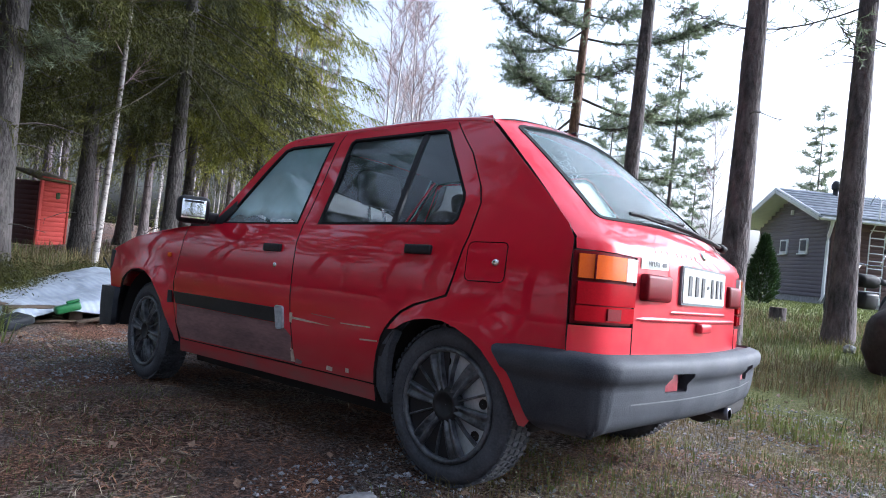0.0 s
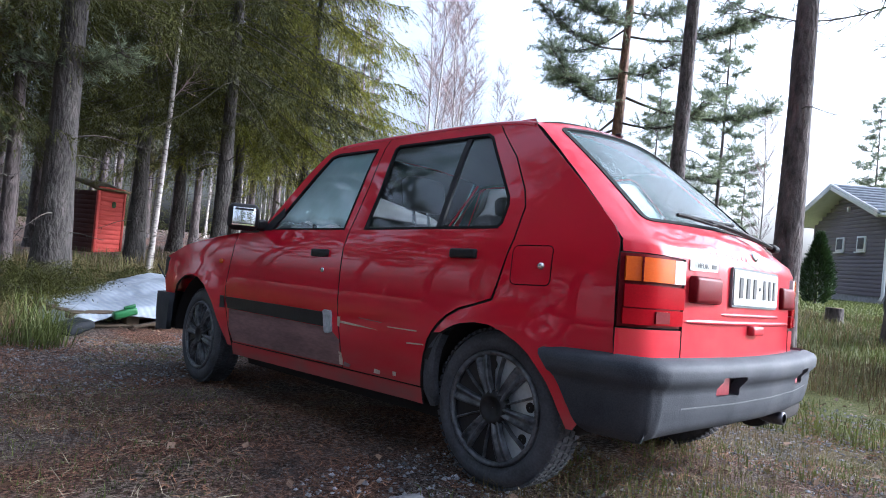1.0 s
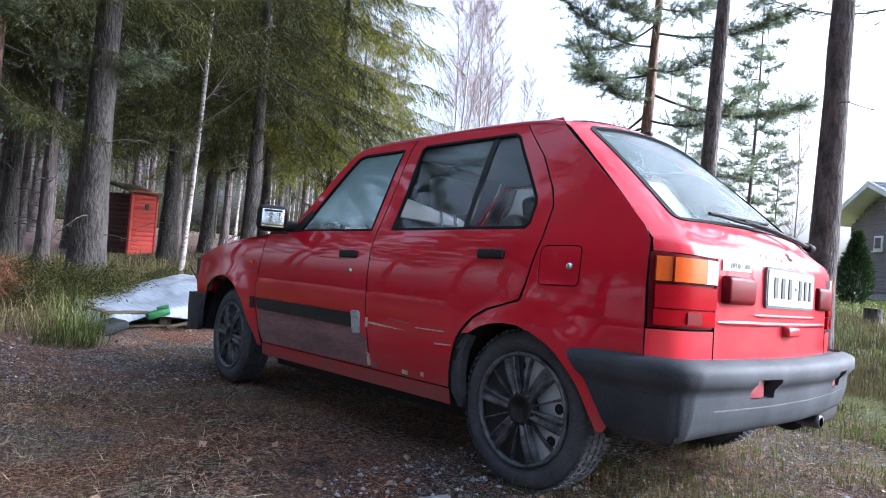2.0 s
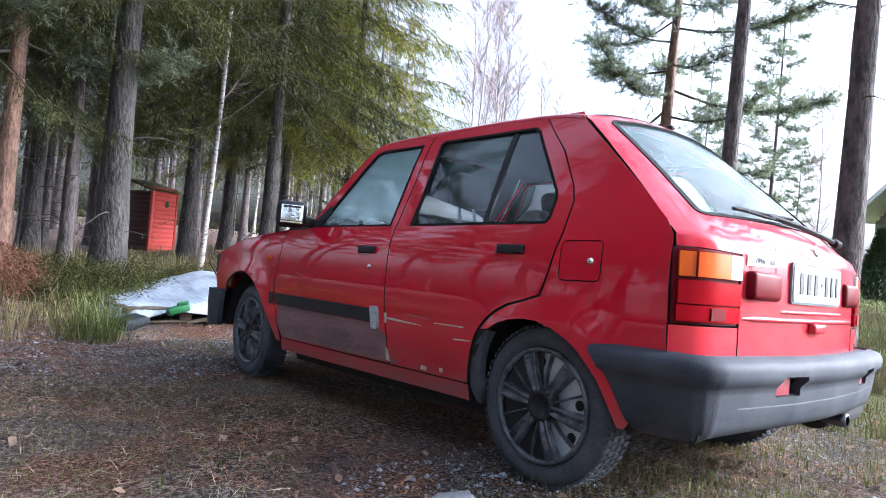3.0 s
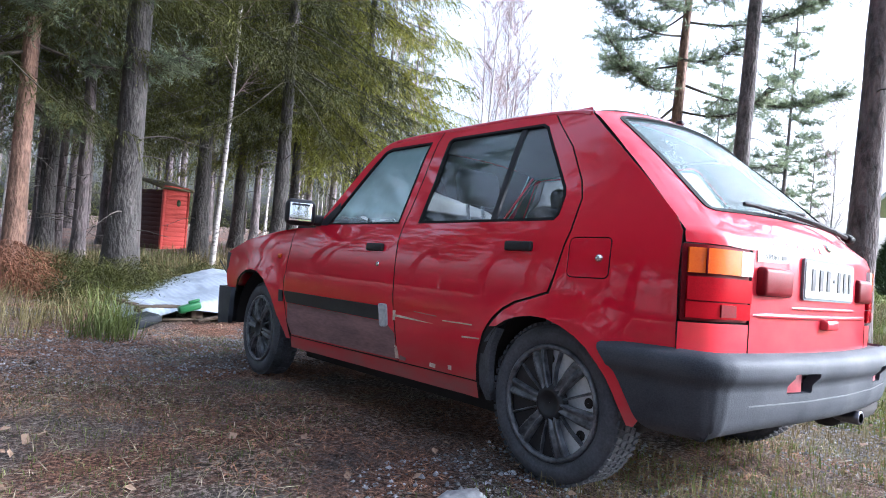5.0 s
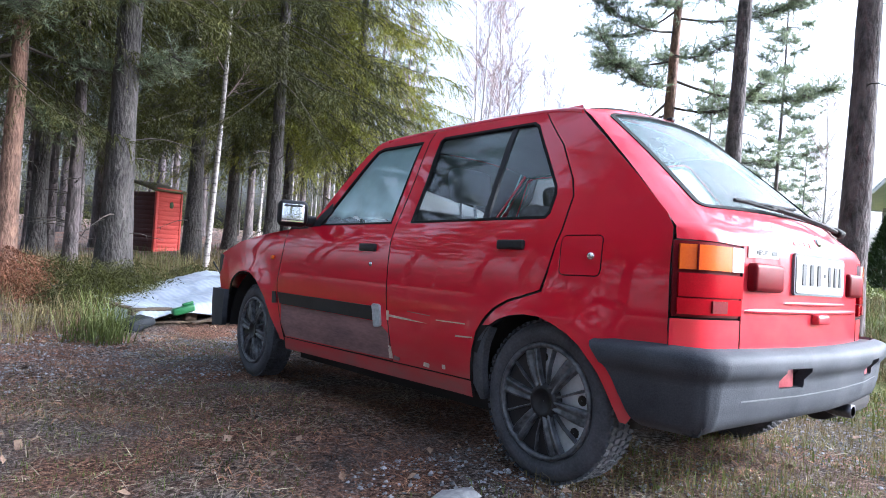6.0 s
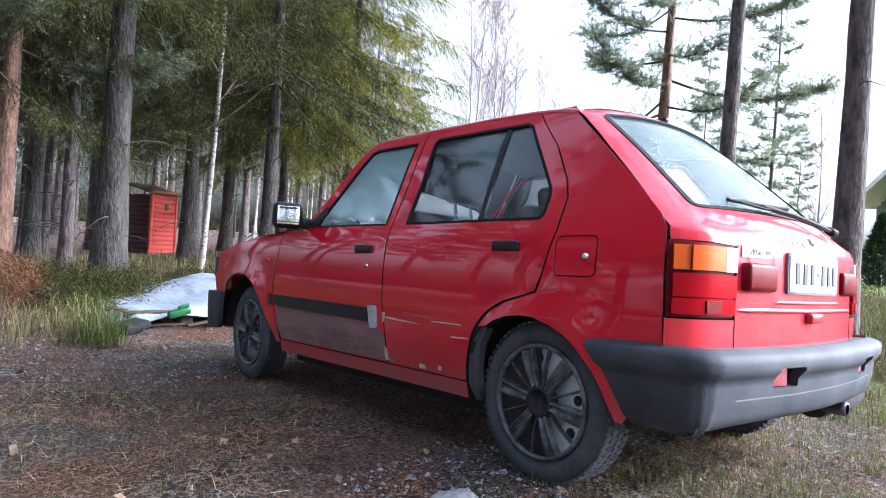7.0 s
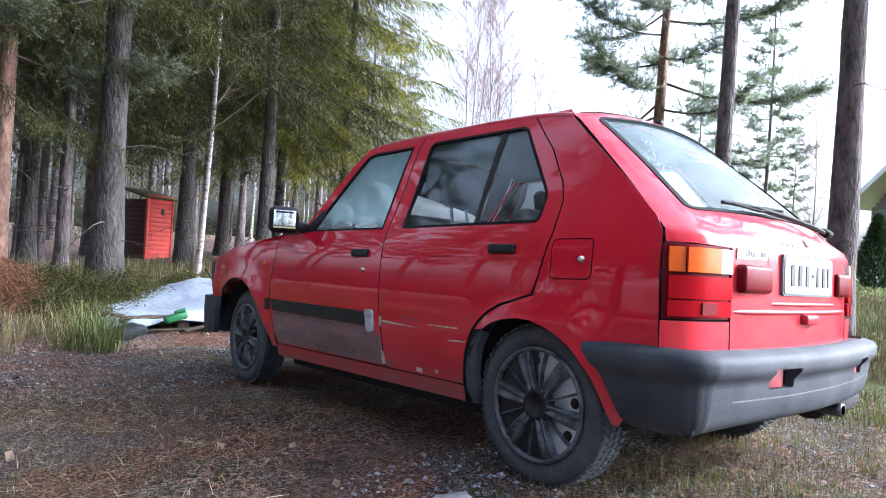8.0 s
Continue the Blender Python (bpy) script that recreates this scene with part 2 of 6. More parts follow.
M_CABIN = mat("dark_cabin_cloth", (0.025, 0.027, 0.032), (0.055, 0.058, 0.065), rough=0.9, scale=15, fine=150, bump=0.2)
M_CABINL = mat("grey_cabin_plastic", (0.09, 0.10, 0.11), (0.14, 0.15, 0.16), rough=0.7)
M_PAPER = mat("white_paper", (0.70, 0.72, 0.74), (0.84, 0.85, 0.86), rough=0.8, bump=0.1)
M_PLATE = mat("plate_white", (0.34, 0.35, 0.33), (0.46, 0.47, 0.45), rough=0.4, scale=12, bump=0.03)
M_INK = mat("black_ink", (0.015, 0.015, 0.016), rough=0.5, bump=0)
M_AMBER = mat("amber_lens", (0.66, 0.10, 0.006), (0.75, 0.14, 0.010), rough=0.12, bump=0.02, spec=0.35, fine=200)
M_CLEAR = mat("clear_lamp_lens", (0.72, 0.70, 0.66), (0.82, 0.80, 0.77), rough=0.12, bump=0.02, spec=0.35, fine=200)
M_REDLENS = mat("red_lens", (0.26, 0.002, 0.007), (0.36, 0.004, 0.012), rough=0.10, bump=0.02, spec=0.15, fine=200)
M_DARKLENS = mat("dark_red_plastic", (0.085, 0.002, 0.005), (0.15, 0.004, 0.010), rough=0.4, bump=0.04, spec=0.1, fine=200)
M_CHROME = mat("worn_metal", (0.5, 0.5, 0.52), (0.75, 0.75, 0.76), rough=0.25, metal=1.0, bump=0.05)
M_PIPE = mat("sooty_pipe_metal", (0.06, 0.06, 0.07), (0.16, 0.16, 0.19), rough=0.35, metal=0.9, bump=0.1)
M_TAPE = mat("grey_repair_tape", (0.33, 0.36, 0.40), (0.55, 0.58, 0.62), rough=0.5, scale=40, bump=0.3)
M_PRIMER = mat("bare_filler", (0.42, 0.30, 0.24), (0.66, 0.55, 0.47), rough=0.8, scale=40, bump=0.2)
M_FADED = mat("faded_lettering", (0.45, 0.12, 0.13), (0.6, 0.25, 0.25), rough=0.5, bump=0)
M_FADEDRED = mat("faded_red_plastic", (0.24, 0.030, 0.045), (0.40, 0.085, 0.10), rough=0.4, scale=30, bump=0.05)


def glass(name, fog, fog_scale, wet=0.0, tint=(0.93, 0.975, 0.98), rim=None, ior=1.55, glow=0.5):
    """A pane that mirrors and lets light through; fog: how much condensation greys it; rim: heights between which it dries off."""
    m = bpy.data.materials.new(name)
    m.use_nodes = True
    t = m.node_tree
    n, link = t.nodes, t.links
    n.remove(n["Principled BSDF"])
    tr, gl, di, tl = (n.new("ShaderNodeBsdf" + k) for k in ("Transparent", "Glossy", "Diffuse", "Translucent"))
    tr.inputs[0].default_value = (*tint, 1)
    gl.inputs["Roughness"].default_value = 0.02
    di.inputs[0].default_value = (0.58, 0.86, 0.90, 1)
    tl.inputs[0].default_value = (0.66, 0.91, 0.94, 1)
    fr = n.new("ShaderNodeFresnel")
    fr.inputs[0].default_value = ior
    tc = n.new("ShaderNodeTexCoord")
    noi, fine = n.new("ShaderNodeTexNoise"), n.new("ShaderNodeTexNoise")
    noi.inputs["Scale"].default_value, noi.inputs["Detail"].default_value = fog_scale, 4
    fine.inputs["Scale"].default_value, fine.inputs["Detail"].default_value = 110, 8
    link.new(tc.outputs["Object"], noi.inputs["Vector"])
    link.new(tc.outputs["Object"], fine.inputs["Vector"])
    mr = n.new("ShaderNodeMapRange")
    mr.inputs["From Min"].default_value, mr.inputs["From Max"].default_value = fog[2] if len(fog) > 2 else 0.35, 0.68
    mr.inputs["To Min"].default_value, mr.inputs["To Max"].default_value = fog[0], fog[1]
    link.new(noi.outputs["Fac"], mr.inputs["Value"])
    fac = mr.outputs[0]
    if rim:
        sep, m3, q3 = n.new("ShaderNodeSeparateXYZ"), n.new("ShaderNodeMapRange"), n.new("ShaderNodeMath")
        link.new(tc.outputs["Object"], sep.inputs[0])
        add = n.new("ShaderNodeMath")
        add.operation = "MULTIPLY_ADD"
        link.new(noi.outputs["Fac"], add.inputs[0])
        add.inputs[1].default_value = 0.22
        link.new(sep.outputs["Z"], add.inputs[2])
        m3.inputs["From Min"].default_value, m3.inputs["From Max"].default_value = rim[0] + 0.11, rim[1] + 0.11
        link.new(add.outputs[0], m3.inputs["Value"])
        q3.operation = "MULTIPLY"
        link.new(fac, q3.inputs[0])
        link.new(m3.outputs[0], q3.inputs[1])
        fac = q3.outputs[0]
    if wet:
        m2 = n.new("ShaderNodeMapRange")
        m2.inputs["From Min"].default_value, m2.inputs["From Max"].default_value = 0.45, 0.60
        m2.inputs["To Min"].default_value, m2.inputs["To Max"].default_value = 1 - wet, 1.0
        link.new(fine.outputs["Fac"], m2.inputs["Value"])
        q = n.new("ShaderNodeMath")
        q.operation = "MULTIPLY"
        link.new(fac, q.inputs[0])
        link.new(m2.outputs[0], q.inputs[1])
        fac = q.outputs[0]
        b = n.new("ShaderNodeBump")
        b.inputs["Strength"].default_value, b.inputs["Distance"].default_value = 0.10, 0.01
        link.new(fine.outputs["Fac"], b.inputs["Height"])
        link.new(b.outputs[0], gl.inputs["Normal"])
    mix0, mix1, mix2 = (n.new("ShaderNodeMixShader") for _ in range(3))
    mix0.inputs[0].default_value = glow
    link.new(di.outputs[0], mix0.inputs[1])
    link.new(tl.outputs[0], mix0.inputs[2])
    link.new(fac, mix1.inputs[0])
    link.new(tr.outputs[0], mix1.inputs[1])
    link.new(mix0.outputs[0], mix1.inputs[2])
    link.new(fr.outputs[0], mix2.inputs[0])
    link.new(mix1.outputs[0], mix2.inputs[1])
    link.new(gl.outputs[0], mix2.inputs[2])
    link.new(mix2.outputs[0], n["Material Output"].inputs[0])
    return m


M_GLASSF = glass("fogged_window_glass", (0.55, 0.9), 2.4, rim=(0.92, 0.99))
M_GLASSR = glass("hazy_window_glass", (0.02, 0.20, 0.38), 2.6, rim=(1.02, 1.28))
M_GLASSB = glass("dewy_rear_glass", (0.16, 0.50), 3.0, wet=0.85, ior=2.1)
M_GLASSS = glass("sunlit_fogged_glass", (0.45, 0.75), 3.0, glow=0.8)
M_GLASSC = glass("clear_glass", (0.0, 0.05), 4.0)

W_Z = (.15, .25, .35, .47, .60, .72, .82, .90, .97, 1.10, 1.22, 1.30, 1.34, 1.38, 1.40)
W_X = (.735, .755, .768, .775, .778, .775, .764, .740, .715, .668, .625, .590, .565, .53, .50)


def half_width(y, z):
    w = float(np.interp(z, W_Z, W_X))
    if y > 2.0:
        w -= 0.05 * ((y - 2.0) / 0.9) ** 2
    if y < 0.2:
        w -= 0.03 * ((0.2 - y) / 0.66) ** 2
    for cy, r1 in ((0.0, 0.37), (2.36, 0.42)):
        r = math.hypot(y - cy, z - 0.285)
        if r < r1:
            k = min(1.0, (r1 - r) / 0.055)
            w += 0.020 * k * k * (3 - 2 * k)
    # crease along the doors at the rub strip's height
    w += 0.006 * math.exp(-((z - 0.56) / 0.035) ** 2)
    return w


def side_map(s, off=0.0):
    return lambda u, v: Vector((s * (half_width(u, v) + off), u, v))


def rear_map(off=0.0):
    def f(u, v):
        c = max(0.0, abs(u) - 0.66) / 0.09
        return Vector((u, -0.605 + 0.155 * u * u + 0.045 * c * c - off, v))
    return f


H_V = (-0.1, 0, 0.1, 1.0, 1.10, 1.2, 1.32, 2.1)
H_Y = (0.10, 0.0, -0.05, -0.53, -0.566, -0.592, -0.605, -0.605)
H_ZC = (1.408, 1.398, 1.367, 0.957, 0.917, 0.885, 0.845, 0.500)
H_A = (0.03, 0.05, 0.05, 0.085, 0.075, 0.06, 0.056, 0.056)
H_B = (0.055, 0.06, 0.06, 0.010, 0.006, 0.003, 0.0, 0.0)


def hatch_map(off=0.0):
    def f(u, v):
        q = (u / 0.6) ** 2
        c = max(0.0, abs(u) - (0.52 + 0.10 * min(1.0, max(0.0, v)))) / 0.09
        y = float(np.interp(v, H_V, H_Y)) + float(np.interp(v, H_V, H_A)) * q + 0.05 * c * c
        z = float(np.interp(v, H_V, H_ZC)) - float(np.interp(v, H_V, H_B)) * q
        if v < 1:
            z += 0.012 * math.sin(math.pi * min(1, max(0, v)))
        return Vector((u, y - off, z + off * (0.7 if v < 1.1 else 0)))
    return f


def inside(poly, x, y):
    c = False
    for (x0, y0), (x1, y1) in zip(poly, poly[1:] + poly[:1]):
        if (y0 > y) != (y1 > y) and x < (x1 - x0) * (y - y0) / (y1 - y0) + x0:
            c = not c
    return c


def rounded(poly, r, n=4):
    """The polygon with its corners rounded to about r."""
    out = []
    k = len(poly)
    for i in range(k):
        p, a, b = Vector(poly[i]), Vector(poly[i - 1]), Vector(poly[(i + 1) % k])
        da, db = (a - p), (b - p)
        q = min(r, da.length * 0.45, db.length * 0.45)
        s, e = p + da.normalized() * q, p + db.normalized() * q
        for j in range(n + 1):
            t = j / n
            w = s * (1 - t) ** 2 + p * 2 * t * (1 - t) + e * t * t
            out.append((w.x, w.y))
    return out


def grown(poly, d):
    c = Vector((sum(p[0] for p in poly) / len(poly), sum(p[1] for p in poly) / len(poly)))
    out = []
    for i in range(len(poly)):
        p, a, b = Vector(poly[i]), Vector(poly[i - 1]), Vector(poly[(i + 1) % len(poly)])
        e1, e2 = (p - a).normalized(), (b - p).normalized()
        n1, n2 = Vector((e1.y, -e1.x)), Vector((e2.y, -e2.x))
        m = n1 + n2
        m = m.normalized() if m.length > 1e-6 else n1
        if m.dot(p - c) < 0:
            m = -m
        q = p + m * d
        out.append((q.x, q.y))
    return out


def arc(cx, cz, r, a0, a1, n):
    return [(cx + r * math.cos(radians(a0 + (a1 - a0) * i / n)), cz + r * math.sin(radians(a0 + (a1 - a0) * i / n))) for i in range(n + 1)]


def sheet(outline, fmap, holes=(), step=0.06, thick=0.012, centre=(0, 1.1, 0.7)):
    """A curved panel: the outline cut from a grid, with holes, bent by fmap and given a folded rim."""
    outline = [tuple(p) for p in outline]
    us, vs = [p[0] for p in outline], [p[1] for p in outline]
    u0, u1, v0, v1 = min(us) - 1e-3, max(us) + 1e-3, min(vs) - 1e-3, max(vs) + 1e-3
    nu, nv = max(1, round((u1 - u0) / step)), max(1, round((v1 - v0) / step))
    bm = bmesh.new()
    g = [[bm.verts.new((u0 + (u1 - u0) * i / nu, v0 + (v1 - v0) * j / nv, 0)) for j in range(nv + 1)] for i in range(nu + 1)]
    for i in range(nu):
        for j in range(nv):
            bm.faces.new((g[i][j], g[i + 1][j], g[i + 1][j + 1], g[i][j + 1]))
    for poly in (outline, *holes):
        for (ax, ay), (bx, by) in zip(poly, poly[1:] + poly[:1]):
            if math.hypot(bx - ax, by - ay) < 1e-5:
                continue
            x0, x1, y0, y1 = min(ax, bx) - 1e-4, max(ax, bx) + 1e-4, min(ay, by) - 1e-4, max(ay, by) + 1e-4
            fs = []
            for f in bm.faces:
                fx, fy = [v.co.x for v in f.verts], [v.co.y for v in f.verts]
                if max(fx) > x0 and min(fx) < x1 and max(fy) > y0 and min(fy) < y1:
                    fs.append(f)
            geom = list({e for f in fs for e in f.edges}) + list({v for f in fs for v in f.verts}) + fs
            bmesh.ops.bisect_plane(bm, geom=geom, dist=1e-5, plane_co=(ax, ay, 0), plane_no=(by - ay, ax - bx, 0))
    bad = []
    for f in bm.faces:
        c = f.calc_center_median()
        if not inside(outline, c.x, c.y) or any(inside(h, c.x, c.y) for h in holes):
            bad.append(f)
    bmesh.ops.delete(bm, geom=bad, context="FACES")
    for v in bm.verts:
        v.co = fmap(v.co.x, v.co.y)
    bm.normal_update()
    tot = sum(f.normal.dot(f.calc_center_median() - Vector(centre)) * f.calc_area() for f in bm.faces)
    if tot < 0:
        bmesh.ops.reverse_faces(bm, faces=bm.faces[:])
    bm.normal_update()
    for f in bm.faces:
        f.smooth = True
    if thick:
        rim = [e for e in bm.edges if e.is_boundary]
        nor = {v: v.normal.copy() for e in rim for v in e.verts}
        old = set(bm.faces)
        ret = bmesh.ops.extrude_edge_only(bm, edges=rim)
        for f in bm.faces:
            if f not in old:
                f.material_index = 1
        for v in ret["geom"]:
            if isinstance(v, bmesh.types.BMVert):
                src = min((o for e in v.link_edges for o in e.verts if o in nor), key=lambda o: (o.co - v.co).length, default=None)
                if src:
                    v.co -= nor[src] * thick
        for e in rim:
            e.smooth = False
    return bm


def box_bm(sx, sy, sz, m=Matrix(), bevel=0.0, seg=2):
    bm = bmesh.new()
    bmesh.ops.create_cube(bm, size=1, matrix=Matrix.Diagonal((sx, sy, sz, 1)))
    if bevel:
        bmesh.ops.bevel(bm, geom=bm.edges[:], offset=bevel, segments=seg, affect="EDGES", profile=0.5)
    bm.transform(m)
    for f in bm.faces:
        f.smooth = bool(bevel)
    return bm


def lathe(profile, axis_m=Matrix(), n=48, closed=False):
    """A turned shape: rows of (radius, height) about local z."""
    bm = bmesh.new()
    rings = [[bm.verts.new((r * math.cos(2 * math.pi * k / n), r * math.sin(2 * math.pi * k / n), h)) for k in range(n)] for r, h in profile]
    pairs = list(zip(rings, rings[1:])) + ([(rings[-1], rings[0])] if closed else [])
    for a, b in pairs:
        for k in range(n):
            bm.faces.new((a[k], a[(k + 1) % n], b[(k + 1) % n], b[k]))
    bm.transform(axis_m)
    bmesh.ops.recalc_face_normals(bm, faces=bm.faces[:])
    for f in bm.faces:
        f.smooth = True
    return bm


def join(*bms):
    out = bmesh.new()
    for b in bms:
        me = bpy.data.meshes.new("tmp")
        b.to_mesh(me)
        b.free()
        out.from_mesh(me)
        bpy.data.meshes.remove(me)
    return out


FD = [(1.935, .888), (1.94, .76), (1.967, .60), (1.957, .48), (1.918, .36), (1.868, .284), (.862, .292), (.885, .40), (.905, .50), (.92, .645), (.928, .82), (.925, .90), (.915, .98), (.905, 1.12), (.905, 1.28), (.915, 1.368),
      (1.30, 1.368), (1.345, 1.350), (1.50, 1.165), (1.63, 1.00), (1.725, .892)]
FGLASS = [(1.60, .912), (1.53, 1.01), (1.43, 1.145), (1.315, 1.298), (1.27, 1.312), (.955, 1.312), (.960, 1.10), (.967, .912)]
RD = [(.856, .290), (.878, .40), (.898, .50), (.913, .645), (.921, .82), (.918, .90), (.908, .98), (.898, 1.12), (.898, 1.28), (.908, 1.368), (.234, 1.362), (.20, 1.335), (.069, 1.199), (-.02, 1.059), (-.045, .993), (-.038, .877), (-.002, .723), (.022, .658),
      (.10, .633), (.168, .614), (.226, .583), (.275, .543), (.304, .513), (.327, .478), (.347, .412), (.353, .345), (.350, .292)]
RGLASS = [(.815, .912), (.805, 1.11), (.815, 1.30), (.80, 1.315), (.255, 1.312), (.225, 1.295), (.125, 1.156), (.042, 1.035), (.032, 1.005), (.036, .935), (.05, .918)]
ARCH_R = [(.24, .514), (.189, .540), (.134, .559), (.067, .569), (.003, .567), (-.059, .549), (-.118, .521), (-.164, .489), (-.209, .443), (-.241, .406), (-.268, .362), (-.291, .316), (-.315, .270)]
QUARTER = [(.228, 1.364), (.194, 1.335), (.062, 1.199), (-.027, 1.059), (-.052, .993), (-.045, .877), (-.010, .723), (.012, .652), (.09, .626), (.158, .606), (.215, .576), (.264, .536), (.292, .508)] + ARCH_R + [(-.334, .268), (-.360, .31), (-.335, .38), (-.30, .44), (-.26, .49), (-.46, .49), (-.455, .62), (-.450, .735), (-.447, .838),
           (-.442, .877), (-.412, .925), (-.270, 1.063), (-.112, 1.207), (.032, 1.334), (.055, 1.364)]
FUEL = rounded([(-.053, .848), (-.212, .849), (-.216, .718), (-.058, .716)], 0.02)
FENDER = [(1.941, .888), (1.947, .76), (1.974, .60), (1.964, .48), (1.925, .36), (1.885, .262), (1.935, .262), (1.99, .363), (2.094, .487), (2.205, .581), (2.312, .620), (2.40, .630), (2.50, .622), (2.58, .592), (2.64, .54), (2.66, .47), (2.90, .50), (2.93, .62), (2.92, .735), (2.584, .815), (2.216, .862)]
SILL = [(1.885, .278), (.352, .286), (.345, .225), (1.885, .215)]


def build_car():
    car = new("car")
    tagged(car, "weathered red five-door hatchback with grey plastic bumpers and scratched doors", "car")
    # dark inner shell behind the panel gaps
    for s in (-1, 1):
        ring = sheet([(1.95, .26), (1.95, .92), (1.75, .90), (1.34, 1.345), (1.29, 1.37), (.10, 1.365), (.05, 1.33), (-.40, .92), (-.44, .83), (-.44, .54), (-.34, .54)] + arc(0, .285, .335, 150, 20, 14) + [(.36, .40), (.36, .26)],
                     side_map(s, -0.012), holes=[grown(FGLASS, 0.012), grown(RGLASS, 0.012)], thick=0)
        part("inner_side", ring, M_SHUT, car, "black door shuts in the panel gaps")
        # doors
        fd = part("front_door", sheet(FD, side_map(s), holes=[FGLASS]), M_RED, car)
        rd = part("rear_door", sheet(RD, side_map(s), holes=[RGLASS]), M_RED, car, "red rear door with scratches and filler" if s < 0 else "")
        part("window_seal", sheet(grown(FGLASS, 0.006), side_map(s, 0.003), holes=[grown(FGLASS, -0.005)], thick=0.014), M_RUBBER, fd, "black rubber seal")
        part("window_seal", sheet(grown(RGLASS, 0.006), side_map(s, 0.003), holes=[grown(RGLASS, -0.005)], thick=0.014), M_RUBBER, rd, "black rubber seal")
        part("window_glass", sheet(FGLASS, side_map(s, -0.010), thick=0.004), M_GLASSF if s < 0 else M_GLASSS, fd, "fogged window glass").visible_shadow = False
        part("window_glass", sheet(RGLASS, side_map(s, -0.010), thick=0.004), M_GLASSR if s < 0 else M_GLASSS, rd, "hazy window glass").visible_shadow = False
        part("window_divider", sheet([(.345, .915), (.372, .915), (.372, 1.31), (.345, 1.31)], side_map(s, -0.004), thick=0.012), M_TRIM, rd)
        part("mirror_sail", sheet([(1.70, .905), (1.60, .905), (1.53, .99), (1.555, 1.03)], side_map(s, 0.004)), M_TRIM, fd)
        for door, y, z in ((fd, 1.092, .794), (rd, .176, .815)):
            x = s * (half_width(y, z) + 0.004)
            part("handle", box_bm(0.022, 0.132, 0.036, pose(x, y, z), 0.008, 3), M_TRIM, door, "black plastic handle")
        x = s * (half_width(1.056, .715) + 0.002)
        lock = lathe([(0.0001, .004), (.006, .004), (.011, .002), (.012, -.004)], pose(x, 1.056, .715, 0, 90 * s, 0), 16)
        part("lock", lock, M_CHROME, fd, "worn metal lock")
        # dusty field and black strip along the lower front door
        part("rub_strip", sheet(rounded([(1.955, .527), (1.005, .523), (1.0, .458), (1.925, .465)], .008), side_map(s, 0.007), thick=0.012), M_TRIM, fd, "black rub strip")
        part("lower_field", sheet([(1.915, .462), (1.0, .455), (.965, .455), (.89, .41), (.868, .298), (1.865, .290), (1.912, .362)], side_map(s, 0.0015), thick=0.002), M_DUSTY, fd, "door foot greyed by road dust")
        part("fender_strip", sheet(rounded([(2.018, .530), (1.978, .529), (1.966, .466), (2.006, .462)], .006), side_map(s, 0.006), thick=0.01), M_TRIM, car, "short black strip")
        part("front_fender", sheet(FENDER, side_map(s)), M_RED, car)
        q = part("rear_quarter", sheet(QUARTER, side_map(s), holes=[grown(FUEL, .004)] if s < 0 else []), M_RED, car)
        part("sill", sheet(SILL, side_map(s, -0.004)), M_RED, car, "dusty red sill")
        under = sheet([(1.95, .27), (.36, .27), (.36, .15), (1.95, .15)], side_map(s, -0.13), thick=0)
        part("floor_edge", under, M_SHUT, car)
        if s < 0:
            flap = part("fuel_flap", sheet(FUEL, side_map(s, 0.001)), M_RED, q)
            x = s * (half_width(-.175, .782) + .004)
            part("lock", lathe([(.0001, .010), (.006, .010), (.010, .007), (.013, .002), (.014, -.004)], pose(x, -.177, .781, 0, -90, 0), 16), M_CHROME, flap, "bright metal lock")
            # scars on the doors
            for name, pts, m in (("scratch", [(.902, .496), (.80, .492), (.62, .481), (.80, .483), (.902, .486)], M_PRIMER), ("scratch", [(.905, .512), (.885, .512), (.887, .468), (.903, .470)], M_PRIMER),
                                 ("scratch", [(.56, .503), (.386, .505), (.386, .500), (.56, .499)], M_PRIMER), ("scratch", [(.44, .453), (.345, .457), (.345, .452), (.44, .447)], M_PRIMER),
                                 ("scratch", [(.60, .516), (.75, .522), (.75, .519), (.60, .513)], M_DUSTY),
                                 ("rust_chip", [(.886, .36), (.866, .352), (.852, .302), (.880, .302)], M_PRIMER), ("rust_chip", [(.845, .318), (.80, .312), (.81, .298), (.85, .298)], M_DUSTY), ("rust_chip", [(.635, .318), (.60, .316), (.602, .299), (.64, .301)], M_PRIMER), ("rust_chip", [(.52, .325), (.50, .325), (.50, .308), (.518, .308)], M_PRIMER)):
                part(name, sheet(pts, side_map(s, 0.0018), step=0.03, thick=0.002), m, rd, "bare filler showing through the paint")
            part("tape_patch", sheet(rounded([(1.008, .534), (.950, .534), (.940, .434), (.990, .430)], .015), side_map(s, 0.012), step=0.02, thick=0.012), M_TAPE, fd, "grey tape over the strip's end")
        part("side_lamp", box_bm(0.018, 0.034, 0.026, pose(s * (half_width(2.055, .724) + .002), 2.055, .724), .008, 3), M_AMBER, car, "small amber side lamp")
        # wheel housings
        for cy, r in ((0.0, .335), (2.33, .352)):
            house = lathe([(r, .0), (r, -.30), (0.05, -.32)], pose(s * .735, cy, .285, 0, 90 * s, 0), 40)
            bmesh.ops.bisect_plane(house, geom=house.verts[:] + house.edges[:] + house.faces[:], plane_co=(0, 0, .27), plane_no=(0, 0, -1), clear_outer=True)
            part("wheel_housing", house, M_SHUT, car, "black wheel housing")
